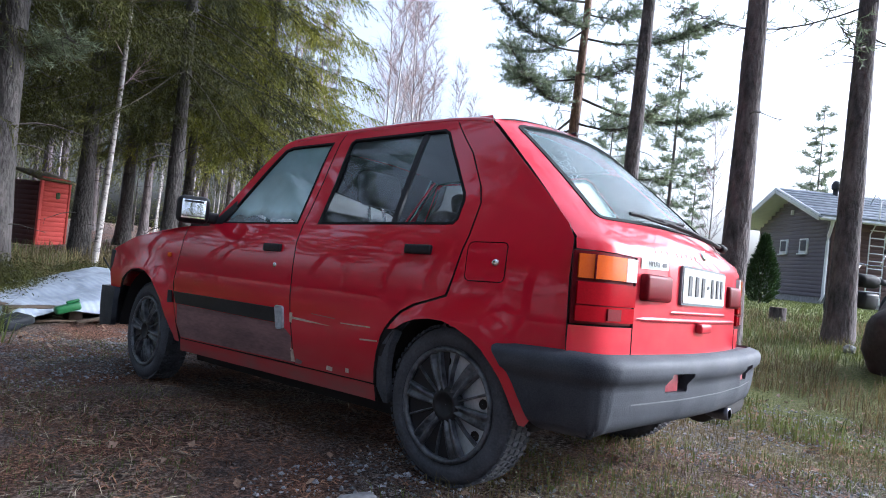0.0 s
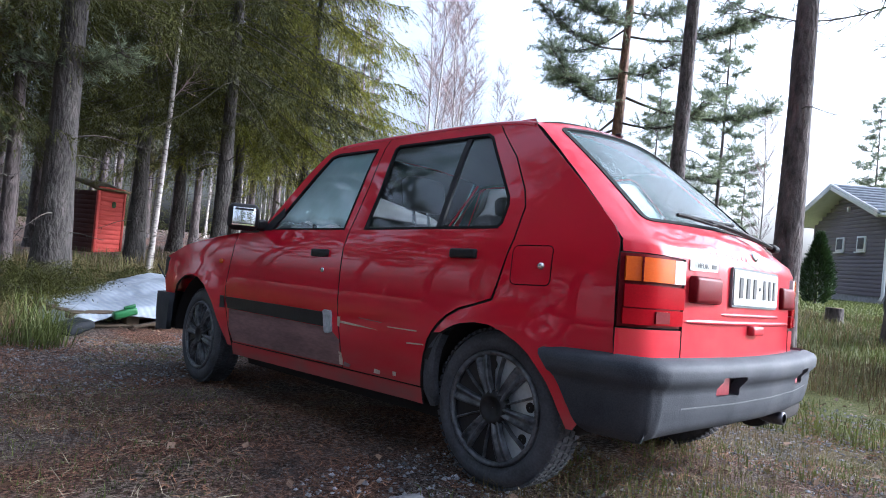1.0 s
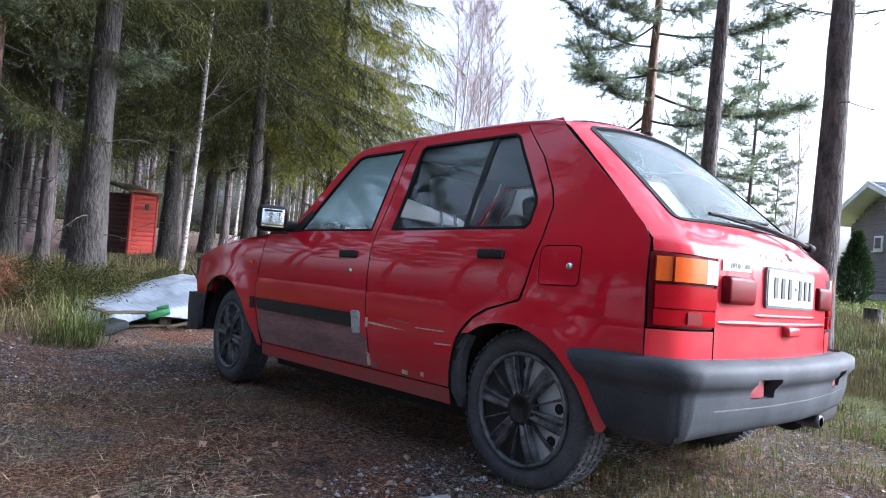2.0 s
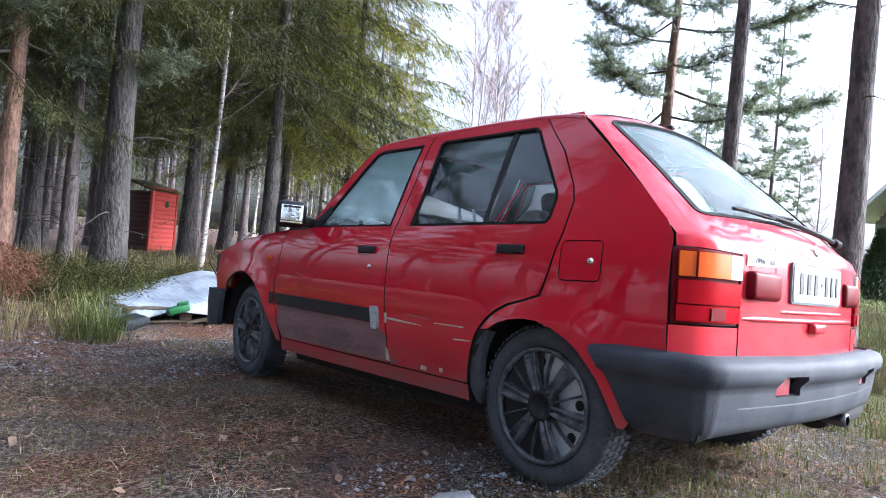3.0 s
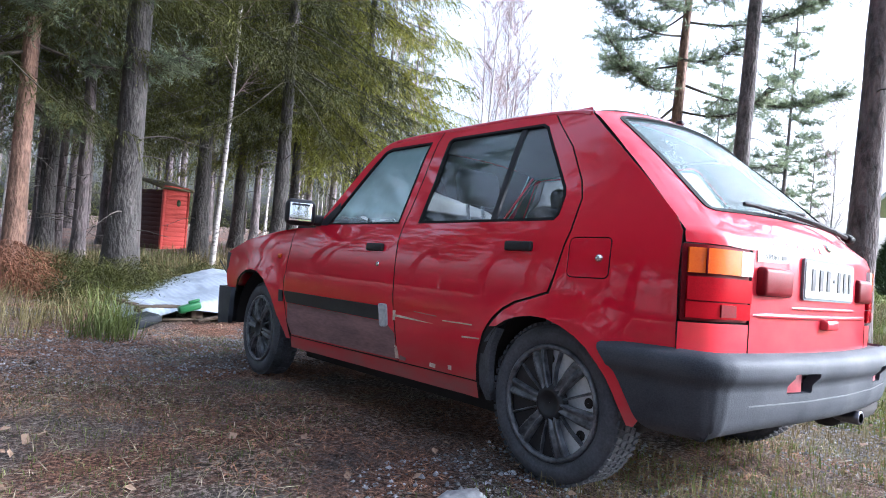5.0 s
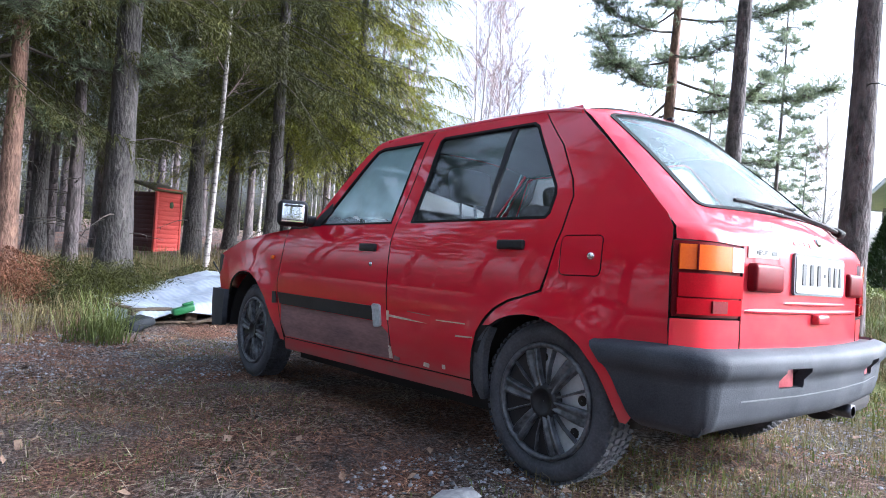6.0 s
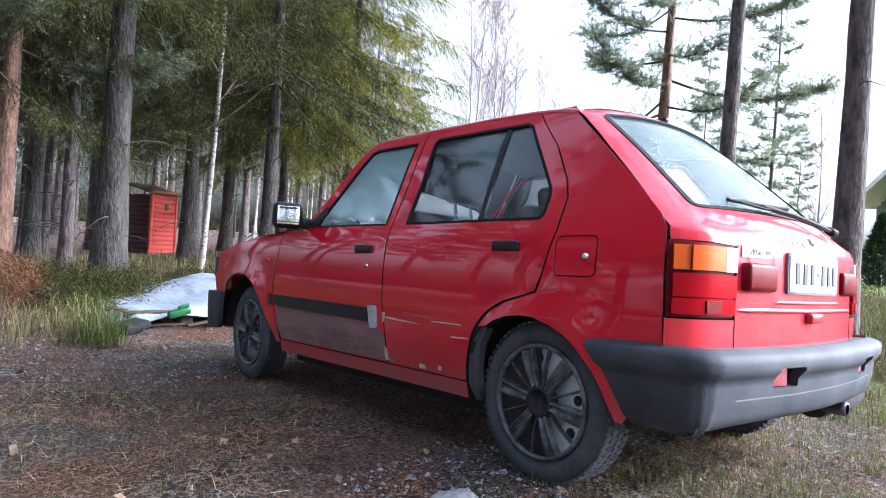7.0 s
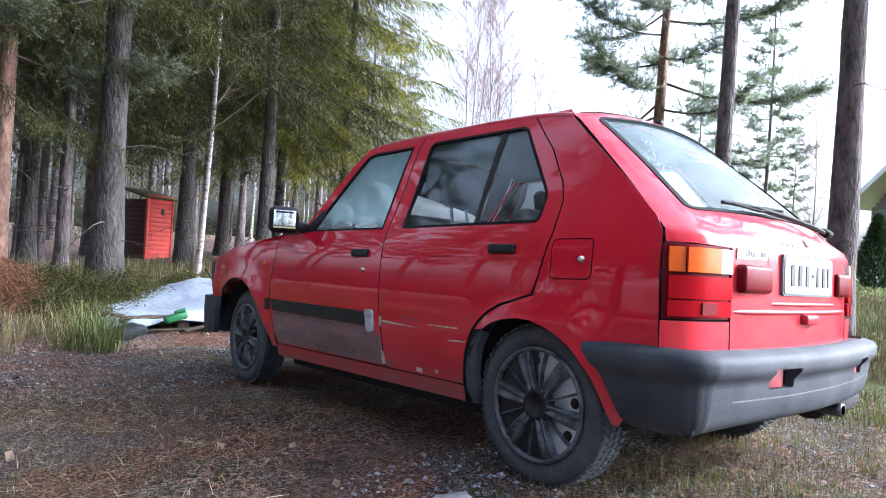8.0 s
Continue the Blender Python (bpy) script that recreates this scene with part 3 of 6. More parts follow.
    mud = sheet([(.296, .229), (.338, .280), (.346, .345), (.340, .411), (.320, .474), (.297, .506), (.24, .508), (.268, .441), (.278, .355), (.277, .269), (.271, .231)], side_map(-1, -0.012), thick=0.03)
    part("arch_guard", mud, M_TYRE, car, "worn black rubber arch edge")
    # roof, bonnet, screens
    def roof_map(u, v):
        z = float(np.interp(v, (-.05, 0.0, .10, .5, .95, 1.22, 1.34), (1.386, 1.398, 1.408, 1.416, 1.408, 1.392, 1.368)))
        return Vector((u, v, z - 0.045 * (u / .55) ** 2 - 0.02 * max(0, abs(u) - .47) / .08))
    part("roof", sheet([(-.545, .055), (-.35, .012), (0, -.004), (.35, .012), (.545, .055), (.55, 1.25), (.4, 1.31), (0, 1.335), (-.4, 1.31), (-.55, 1.25)], roof_map), M_RED, car)
    for s in (-1, 1):
        rail = bmesh.new()
        prev = None
        for i in range(25):
            y = .035 + 1.24 * i / 24
            z = float(np.interp(y, (.03, .10, .25, .5, .95, 1.22, 1.30), (1.332, 1.350, 1.364, 1.373, 1.372, 1.364, 1.352)))
            w = half_width(y, z) + 0.002
            row = [rail.verts.new((s * a, y, b)) for a, b in ((w + .003, z - .012), (w + .006, z + .002), (w - .012, z + .012), (w - .035, z + .006), (w - .035, z - .02))]
            if prev:
                for a in range(4):
                    rail.faces.new((prev[a], prev[a + 1], row[a + 1], row[a])).smooth = True
            prev = row
        bmesh.ops.recalc_face_normals(rail, faces=rail.faces[:])
        part("roof_gutter", rail, M_RED, car)
    def hood_map(u, v):
        w = half_width(v, .80)
        e = float(np.interp(v, (1.85, 1.931, 2.216, 2.584, 2.90, 2.97), (.903, .898, .864, .817, .742, .70)))
        return Vector((u * (w - .004), v, e - .002 + 0.035 * (1 - u * u) - 0.010 * max(0, abs(u) - .93) / .07))
    part("bonnet", sheet([(-1, 1.90), (1, 1.90), (1, 2.93), (.6, 2.97), (-.6, 2.97), (-1, 2.93)], hood_map, step=0.08, thick=0), M_RED, car)
    def screen_map(u, v):
        w = .66 - .13 * v
        return Vector((u * w, 1.86 - .54 * v - 0.06 * u * u, .915 + .445 * v - .02 * u * u))
    part("windscreen", sheet([(-1, 0), (1, 0), (1, 1), (-1, 1)], screen_map, step=0.12, thick=0.004), M_GLASSC, car, "clear windscreen").visible_shadow = False
    for s in (-1, 1):
        pil = bmesh.new()
        prev = None
        for i in range(9):
            v = i / 8
            c = screen_map(s, v)
            yo = float(np.interp(c.z, (.90, 1.0, 1.165, 1.35, 1.37), (1.72, 1.63, 1.50, 1.345, 1.30)))
            o = Vector((s * half_width(yo, c.z), yo + .006, c.z))
            row = [pil.verts.new(p) for p in (c + Vector((-s * .03, 0, 0)), c + Vector((s * .02, .005, .006)), o)]
            if prev:
                for a in range(2):
                    pil.faces.new((prev[a], prev[a + 1], row[a + 1], row[a])).smooth = True
            prev = row
        bmesh.ops.recalc_face_normals(pil, faces=pil.faces[:])
        part("screen_pillar", pil, M_RED, car)
    part("cowl", box_bm(1.36, .12, .03, pose(0, 1.86, .895), .01), M_TRIM, car)
    for s in (-1, 1):
        part("headlamp", box_bm(.30, .10, .13, pose(s * .545, 2.905, .665), .02, 3), M_CLEAR, car)
        part("corner_lamp", box_bm(.03, .10, .135, pose(s * .712, 2.90, .665), .012, 3), M_TRIM, car, "dark corner lamp")
    part("grille", box_bm(.80, .06, .11, pose(0, 2.93, .665), .01), M_TRIM, car)
    part("front_panel", box_bm(1.34, .30, .10, pose(0, 2.80, .55), .02), M_RED, car)
    # front bumper
    def fb_map(u, v):
        a = u
        x = .79 * math.copysign(min(1, abs(a)), a)
        y = 3.03 - 0.10 * (x / .79) ** 2
        if abs(a) > 1:
            y = 3.03 - .10 - (abs(a) - 1)
            x = math.copysign(.79 + .02 * min(1, (abs(a) - 1) / .3), a)
        elif abs(a) > .9:
            y -= 0.06 * ((abs(a) - .9) / .1) ** 2
        return Vector((x, y - .02 * max(0, (.38 - v) / .1), v))
    part("front_bumper", sheet([(-1.30, .50), (1.30, .50), (1.26, .27), (1, .25), (-1, .25), (-1.26, .27)], fb_map, step=0.08, thick=.03, centre=(0, 2.4, .38)), M_BUMPER, car, "dark plastic front bumper")
    # tailgate
    GL = rounded([(-.485, .10), (.485, .10), (.575, .98), (-.575, .98)], 0.05)
    hatch = part("tailgate", sheet([(-.553, .012), (-.3, .0), (.3, .0), (.553, .012), (.618, .45), (.690, 1.0), (.718, 1.22), (.724, 1.325), (.515, 1.345), (.515, 2.1), (-.515, 2.1), (-.515, 1.345), (-.724, 1.325), (-.718, 1.22), (-.690, 1.0), (-.618, .45)],
                                    hatch_map(), holes=[GL], step=.05, centre=(0, .6, .7)), M_RED, car, "red tailgate")
    part("gasket", sheet(grown(GL, .004), hatch_map(.003), holes=[grown(GL, -.018)], thick=.012, centre=(0, .6, .7)), M_RUBBER, hatch, "black rubber gasket")
    part("rear_glass", sheet(GL, hatch_map(-.004), thick=.004, centre=(0, .6, .7)), M_GLASSB, hatch, "rear glass misted with dew").visible_shadow = False
    inner = sheet([(-.53, .03), (.53, .03), (.59, .45), (.66, 1.0), (.68, 1.33), (.60, 1.34), (.60, 2.0), (-.60, 2.0), (-.60, 1.34), (-.68, 1.33), (-.66, 1.0), (-.59, .45)], hatch_map(-.02), holes=[grown(GL, .01)], thick=0, centre=(0, .6, .7))
    part("inner_frame", inner, M_SHUT, hatch)
    part("number_plate", sheet(rounded([(-.222, .702), (.222, .702), (.222, .826), (-.222, .826)], .012), rear_map(.012), step=.2, thick=.008, centre=(0, .6, .7)), M_PLATE, hatch, "white number plate with a dark rim")
    part("plate_rim", sheet(rounded([(-.230, .694), (.230, .694), (.230, .834), (-.230, .834)], .014), rear_map(.009), step=.2, thick=.01, centre=(0, .6, .7)), M_CABINL, hatch)
    for x in (-.165, -.105, -.045, .055, .115, .172):
        part("plate_bar", sheet([(x - .013, .728), (x + .013, .728), (x + .013, .800), (x - .013, .800)], rear_map(.0135), step=.2, thick=.002, centre=(0, .6, .7)), M_INK, hatch)
    part("plate_bar", sheet([(-.002, .760), (.014, .760), (.014, .772), (-.002, .772)], rear_map(.0135), step=.2, thick=.002, centre=(0, .6, .7)), M_INK, hatch)
    for x0, x1 in ((-.49, -.305), (.305, .49)):
        bm = box_bm(x1 - x0, .055, .09, pose((x0 + x1) / 2, -.575, .742, 0, 0, -3.5 if x0 < 0 else 3.5), .014, 3)
        part("tail_fog_lamp", bm, M_DARKLENS, hatch, "dark red plastic lamp beside the plate")
    for nm, half, z, off, r in (("crease", .505, .637, .003, .008), ("plate_ledge", .29, .665, .004, .006)):
        on = rear_map(off)
        v, f = tube(np.array([tuple(on(-half + 2 * half * i / 16, z)) for i in range(17)]), [r * min(1.0, .3 + i, .3 + 16 - i) for i in range(17)], 10)
        o = new(nm, mesh_of(nm, v, f, M_RED))
        o.parent = hatch
    part("latch", box_bm(.11, .035, .035, pose(-.01, -.612, .612), .01, 3), M_RED, hatch, "red latch grip")
    part("badge", lathe([(.0001, .006), (.018, .006), (.022, .0)], pose(0, -.592, .888, 70, 0, 0), 24), M_CHROME, hatch, "round metal badge")
    part("dealer_sticker", sheet([(-.495, .802), (-.325, .806), (-.325, .842), (-.495, .838)], rear_map(.0035), step=.1, thick=.002, centre=(0, .6, .7)), M_PLATE, hatch, "white sticker with dark lettering")
    txt = bpy.data.curves.new("lettering", "FONT")
    txt.body, txt.size, txt.extrude = "VIPURI", 0.024, 0.0004
    t = new("lettering", txt)
    txt.materials.append(M_INK)
    t.parent, t.matrix_basis = hatch, pose(-.462, -.5795, .813, 90, 0, -8)
    part("lettering_bar", sheet([(-.368, .815), (-.340, .8155), (-.340, .829), (-.368, .8285)], rear_map(.0055), step=.1, thick=.001, centre=(0, .6, .7)), M_INK, hatch)
    # faded lettering where a name was: plain bars
    for x in (-.40, -.36, -.32, -.25, -.21, -.17, -.13, -.09):
        part("faded_bar", sheet([(x, 1.225), (x + .022, 1.225), (x + .022, 1.275), (x, 1.275)], hatch_map(.002), step=.1, thick=.001, centre=(0, .6, .7)), M_FADED, hatch)
    part("washer_jet", box_bm(.03, .03, .018, pose(0, .005, 1.408), .006), M_TRIM, hatch)
    # rear wiper
    on = hatch_map(.022)
    bits = []
    for pts, r in (([on(-.42 + .38 * i / 8, .945 + .012 * math.sin(i / 8 * 3.1)) for i in range(9)], .007), ([on(-.24, .965), on(-.05, 1.0), on(.15, 1.04), on(.33, 1.06)], .009), ([on(-.36, .955), on(-.24, .985), on(-.12, .955)], .005)):
        v, f = tube(np.array([tuple(q) for q in pts]), [r] * len(pts), 6)
        me = bpy.data.meshes.new("tmp")
        me.from_pydata(v, [], f)
        b = bmesh.new()
        b.from_mesh(me)
        bits.append(b)
    bits.append(box_bm(.06, .04, .03, Matrix.Translation(on(.33, 1.06)) @ pose(0, 0, 0, 35), .01))
    part("wiper", join(*bits), M_RUBBER, hatch, "black rear wiper")
    # lamps and corners
    for s in (-1, 1):
        def lp(x0, x1, z0, z1, off, m, name, par, label=""):
            return part(name, sheet(rounded([(s * x0, z0), (s * x1, z0), (s * x1, z1), (s * x0, z1)] if s > 0 else [(-x1, z0), (-x0, z0), (-x0, z1), (-x1, z1)], .006), rear_map(off), step=.05, thick=.014, centre=(0, .6, .7)), m, par, label)
        lamp_ob = lp(.523, .752, .612, .836, -.004, M_DARKLENS, "tail_lamp", car, "tail lamp with amber, clear and red lenses")
        lp(.585, .750, .752, .826, .012, M_AMBER, "turn_lens", lamp_ob, "amber lens")
        lp(.712, .716, .753, .825, .0135, M_DARKLENS, "lens_rib", lamp_ob)
        lp(.530, .583, .752, .826, .012, M_CLEAR, "reverse_lens", lamp_ob, "clear lens")
        lp(.530, .750, .672, .741, .012, M_REDLENS, "brake_lens", lamp_ob, "red lens")
        lp(.530, .750, .620, .668, .010, M_REDLENS, "reflector_lens", lamp_ob, "red reflector")
        lp(.600, .665, .626, .662, .013, M_DARKLENS, "reflector_patch", lamp_ob)
        lp(.523, .757, .500, .606, .001, M_RED, "rear_corner", car)
    part("rear_inner", sheet([(-.74, .48), (.74, .48), (.74, .84), (-.74, .84)], rear_map(-.025), thick=0, centre=(0, .6, .7)), M_SHUT, car)
    # rear bumper
    PX = [(-.797, -.20), (-.793, -.40), (-.787, -.52), (-.778, -.563), (-.755, -.597), (-.715, -.620), (-.55, -.650), (-.30, -.684), (0, -.697), (.30, -.684), (.55, -.650), (.715, -.620), (.755, -.597), (.778, -.563), (.787, -.52), (.793, -.40), (.797, -.20)]
    S = [0.0]
    for a, b in zip(PX, PX[1:]):
        S.append(S[-1] + math.hypot(b[0] - a[0], b[1] - a[1]))
    tot = S[-1]
    xs, ys = [p[0] for p in PX], [p[1] for p in PX]
    BZ = (.262, .285, .31, .36, .430, .434, .440, .448, .490, .510, .522, .528)
    BO = (-.10, -.050, -.034, -.022, -.014, -.024, -.017, .008, .012, .006, -.012, -.04)

    def bump_map(u, v):
        e = 0.004
        x, y = float(np.interp(u, S, xs)), float(np.interp(u, S, ys))
        dx = float(np.interp(min(tot, u + e), S, xs)) - float(np.interp(max(0, u - e), S, xs))
        dy = float(np.interp(min(tot, u + e), S, ys)) - float(np.interp(max(0, u - e), S, ys))
        n = Vector((dy, -dx)).normalized()
        o = float(np.interp(v, BZ, BO))
        lift = 0.022 * max(0.0, (.36 - v) / .10) * (1 - min(1, abs(x) / .75) ** 4)
        return Vector((x + n.x * o, y + n.y * o, v + lift))
    mid = tot / 2
    holes = [rounded([(mid + a, .405), (mid + b, .405), (mid + b, .470), (mid + a, .470)], .008) for a, b in ((-.435, -.29), (.29, .435))]
    bo = [(.03, .528), (.017, .512), (.022, .496), (.060, .447), (.091, .402), (.121, .345), (.145, .291), (.155, .262), (tot - .155, .262), (tot - .145, .291), (tot - .121, .345), (tot - .091, .402), (tot - .060, .447), (tot - .022, .496), (tot - .017, .512), (tot - .03, .528)]
    bumper = part("rear_bumper", sheet(bo, bump_map, holes=holes, step=.014, thick=.03, centre=(0, .2, .4)), M_BUMPER, car, "sun-greyed plastic rear bumper")
    ledge = bmesh.new()
    ring = [ledge.verts.new((x * .975, y + .022, .519)) for x, y in PX]
    ledge.faces.new(ring)
    bmesh.ops.extrude_face_region(ledge, geom=ledge.faces[:])
    for v in ledge.verts[len(ring):]:
        v.co.z -= .02
    bmesh.ops.recalc_face_normals(ledge, faces=ledge.faces[:])
    part("bumper_ledge", ledge, M_BUMPER, bumper)
    for k in (-1, 1):
        c = mid + k * .3625
        part("bumper_pocket", sheet([(c - .085, .395), (c + .085, .395), (c + .085, .480), (c - .085, .480)], lambda u, v: bump_map(u, v) + Vector((0, .035, 0)), step=.05, thick=.02, centre=(0, .2, .4)), M_TRIM, bumper)
        at, to = bump_map(c - .026, .4375) + Vector((0, .014, 0)), bump_map(c - .016, .4375) + Vector((0, .014, 0))
        part("pocket_reflector", box_bm(.092, .024, .058, pose(at.x, at.y, at.z, 0, 0, math.degrees(math.atan2(to.y - at.y, to.x - at.x))), .003), M_FADEDRED, bumper, "dull red reflector")
    part("scrape", sheet([(mid - .62, .375), (mid + .55, .385), (mid + .55, .388), (mid - .62, .379)], lambda u, v: bump_map(u, v) + Vector((0, -.002, 0)), step=.05, thick=.001, centre=(0, .2, .4)), M_CABINL, bumper, "thin pale scrape")
    part("exhaust_pipe", lathe([(.019, .0), (.026, .0), (.027, .02), (.027, .30), (.024, .30), (.022, .02)], pose(.33, -.625, .262, -90, 0, -4), 24), M_PIPE, car, "dark metal tailpipe")
    part("silencer", lathe([(.001, 0), (.07, .02), (.075, .05), (.075, .40), (.001, .43)], pose(.30, -.50, .28, 0, 90, 0), 20), M_SHUT, car)
    part("underbody", box_bm(1.30, 2.9, .10, pose(0, 1.15, .27), .03), M_SHUT, car, "dark underbody")
    # mirrors
    for s in (-1, 1):
        mir = part("door_mirror", box_bm(.160, .085, .142, pose(s * .855, 1.70, .962, 0, 0, s * 24), .034, 5), M_TRIM, car, "black door mirror")
        part("mirror_glass", box_bm(.116, .006, .098, pose(s * .872, 1.6605, .962, -6, 0, s * 24), .002), M_MIRROR, mir, "mirror glass")
        part("mirror_arm", box_bm(.07, .05, .06, pose(s * .755, 1.69, .93), .015), M_TRIM, mir)
    # cabin
    def seat(x, y, rear=False):
        w = .50 if not rear else 1.22
        st = part("rear_bench" if rear else "front_seat", box_bm(w, .50, .14, pose(x, y, .48), .05, 3), M_CABIN, car, "dark cloth seat")
        part("backrest", box_bm(w, .12, .52, pose(x, y - .27, .74, -16 if not rear else -20), .05, 3), M_CABIN, st)
        for hx in ((x,) if not rear else (x - .38, x + .38)):
            part("headrest", box_bm(.25, .09, .17, pose(hx, y - .36, 1.12 if not rear else 1.02, -12), .04, 3), M_CABIN, st)
            for px in (-.05, .05):
                part("headrest_post", box_bm(.012, .012, .16, pose(hx + px, y - .35, 1.02 if not rear else .95, -12)), M_CHROME, st)
    seat(-.35, 1.22)
    seat(.35, 1.22)
    seat(0, .46, True)
    part("dashboard", box_bm(1.32, .34, .22, pose(0, 1.74, .79), .06, 3), M_CABINL, car, "grey dashboard")
    wheel = bmesh.new()
    N, n2 = 32, 8
    rows = [[wheel.verts.new(((.17 + .014 * math.cos(2 * math.pi * b / n2)) * math.cos(2 * math.pi * a / N), (.17 + .014 * math.cos(2 * math.pi * b / n2)) * math.sin(2 * math.pi * a / N), .014 * math.sin(2 * math.pi * b / n2))) for b in range(n2)] for a in range(N)]
    for a in range(N):
        for b in range(n2):
            wheel.faces.new((rows[a][b], rows[(a + 1) % N][b], rows[(a + 1) % N][(b + 1) % n2], rows[a][(b + 1) % n2])).smooth = True
    wheel.transform(pose(-.35, 1.52, .90, 65, 0, 0))
    part("steering_wheel", join(wheel, box_bm(.32, .04, .02, pose(-.35, 1.53, .90, 65), .008)), M_TRIM, car)
    part("cabin_floor", box_bm(1.36, 2.3, .03, pose(0, .75, .37)), M_CABIN, car)
    part("parcel_shelf", box_bm(1.22, .40, .02, pose(0, -.22, .86), .006), M_CABIN, car)
    part("headlining", sheet([(-.5, .08), (.5, .08), (.5, 1.24), (-.5, 1.24)], lambda u, v: roof_map(u, v) + Vector((0, 0, -.03)), step=.2, thick=.004), M_CABINL, car)
    part("luggage_wall", box_bm(1.1, .04, .34, pose(0, -.42, .70)), M_CABIN, car)
    # wheels
    def wheel_thing(s, y, turn=0.0):
        piv = pose(s * .675, y, .275, 0, 0, turn) @ pose(0, 0, 0, 0, 90 * s, 0)
        # local z points outward
        prof = [(.196, .055), (.204, .070), (.225, .080), (.250, .078), (.266, .066), (.273, .050), (.276, .020), (.276, -.020), (.273, -.052), (.262, -.070), (.235, -.080), (.20, -.070), (.19, -.05)]
        ty = part("tyre", lathe(prof, piv, 72), M_TYRE, None, "worn black tyre")
        tread = bmesh.new()
        for i in range(64):
            a = 2 * math.pi * i / 64
            for k, (z, sk) in enumerate(((-.050, .5), (-.018, -.4), (.018, .4), (.050, -.5))):
                b = bmesh.ops.create_cube(tread, size=1, matrix=pose(0, 0, 0, 0, 0, math.degrees(a) + (k % 2) * 2.8) @ pose(.2765, 0, z) @ pose(0, 0, 0, 22 * sk, 0, 0) @ Matrix.Diagonal((.009, .018, .026, 1)))
        tread.transform(piv)
        wheel_ob = ty
        wheel_ob.name = "wheel"
        wheel_ob.parent = car
        part("tread", tread, M_TYRE, wheel_ob, "tread blocks")
        part("steel_rim", lathe([(.196, .054), (.180, .052), (.16, .048), (.12, .050), (.09, .035), (.001, .03)], piv, 40), M_STEEL, wheel_ob, "silver steel rim")
        part("hubcap_rim", lathe([(.203, .066), (.199, .079), (.190, .081), (.183, .070), (.185, .058)], piv, 56, True), M_CAP, wheel_ob, "scuffed dark hubcap rim")
        part("hub_cover", lathe([(.001, .070), (.034, .071), (.038, .080), (.050, .081), (.060, .072), (.062, .045)], piv, 32), M_TRIM, wheel_ob, "black hub cover")
        for j in range(8):
            part("rim_vent", lathe([(.001, .003), (.014, .003), (.018, .0), (.018, -.004)], piv @ pose(0, 0, 0, 0, 0, 45 * j + 10) @ pose(.150, 0, .050), 12), M_SHUT, wheel_ob)
        # six broad grooved spokes with a thin rib between each two
        for j in range(6):
            for nm, a0, data in (("broad_spoke", 21, SPOKE), ("thin_rib", 51, RIB)):
                o = new(nm, data)
                o.parent, o.matrix_basis = wheel_ob, piv @ pose(0, 0, 0, 0, 0, a0 + 60 * j)
        for a0, a1 in ((2, 22), (22, 50), (52, 80), (80, 112), (112, 142), (142, 172), (172, 201)):
            wb = bmesh.new()
            k = 5
            rows = [[wb.verts.new((r * math.cos(radians(a0 + (a1 - a0) * i / k)), r * math.sin(radians(a0 + (a1 - a0) * i / k)), h)) for i in range(k + 1)] for r, h in ((.055, .060), (.12, .064), (.188, .060))]
            for p, q in zip(rows, rows[1:]):
                for i in range(k):
                    wb.faces.new((p[i], p[i + 1], q[i + 1], q[i])).smooth = True
            wb.transform(piv)
            part("hubcap_backing", wb, M_TRIM, wheel_ob)

    def spoke_mesh(name, rows, prof):
        """A moulded spoke: rows of (radius, height, half width), prof the section across."""
        sp = bmesh.new()
        secs = [[sp.verts.new((r, w * u, h + d)) for u, d in prof] for r, h, w in rows]
        for p, q in zip(secs, secs[1:]):
            for k in range(len(prof) - 1):
                sp.faces.new((p[k], p[k + 1], q[k + 1], q[k])).smooth = 0 < k < len(prof) - 2
        bmesh.ops.recalc_face_normals(sp, faces=sp.faces[:])
        me = bpy.data.meshes.new(name)
        sp.to_mesh(me)
        sp.free()
        me.materials.append(M_CAP)
        return me
    SPOKE = spoke_mesh("broad_spoke", ((.048, .078, .017), (.09, .085, .021), (.14, .084, .026), (.172, .079, .029), (.190, .070, .030)), ((-1, -.022), (-.92, -.003), (-.70, .002), (-.40, -.001), (-.12, -.009), (.12, -.009), (.40, -.001), (.70, .002), (.92, -.003), (1, -.022)))
    RIB = spoke_mesh("thin_rib", ((.055, .070, .004), (.12, .076, .0045), (.188, .068, .006)), ((-1, -.016), (-.5, 0), (.5, 0), (1, -.016)))
    for s in (-1, 1):
        wheel_thing(s, 0.0)
        wheel_thing(s, 2.30, -3)
    car.matrix_world = CAR_POSE
    paper = bmesh.new()
    g = [[paper.verts.new((.26 * i / 6 - .13, .20 * j / 5 - .10, .012 * math.sin(i * 1.3) + .05 * (i / 6) ** 2 + .01 * math.cos(j * 2))) for j in range(6)] for i in range(7)]
    for i in range(6):
        for j in range(5):
            paper.faces.new((g[i][j], g[i + 1][j], g[i + 1][j + 1], g[i][j + 1])).smooth = True
    p = part("paper", paper, M_PAPER, None)
    tagged(p, "curled white paper lying on the car's dashboard", "paper")
    p.matrix_world = CAR_POSE @ pose(-.36, 1.66, .908, 8, -10, 25)
    return car


M_MIRROR = mat("mirror", (0.8, 0.82, 0.83), rough=0.03, metal=1.0, bump=0)
build_car()
# ---- trees ----
RNG = np.random.default_rng(7)


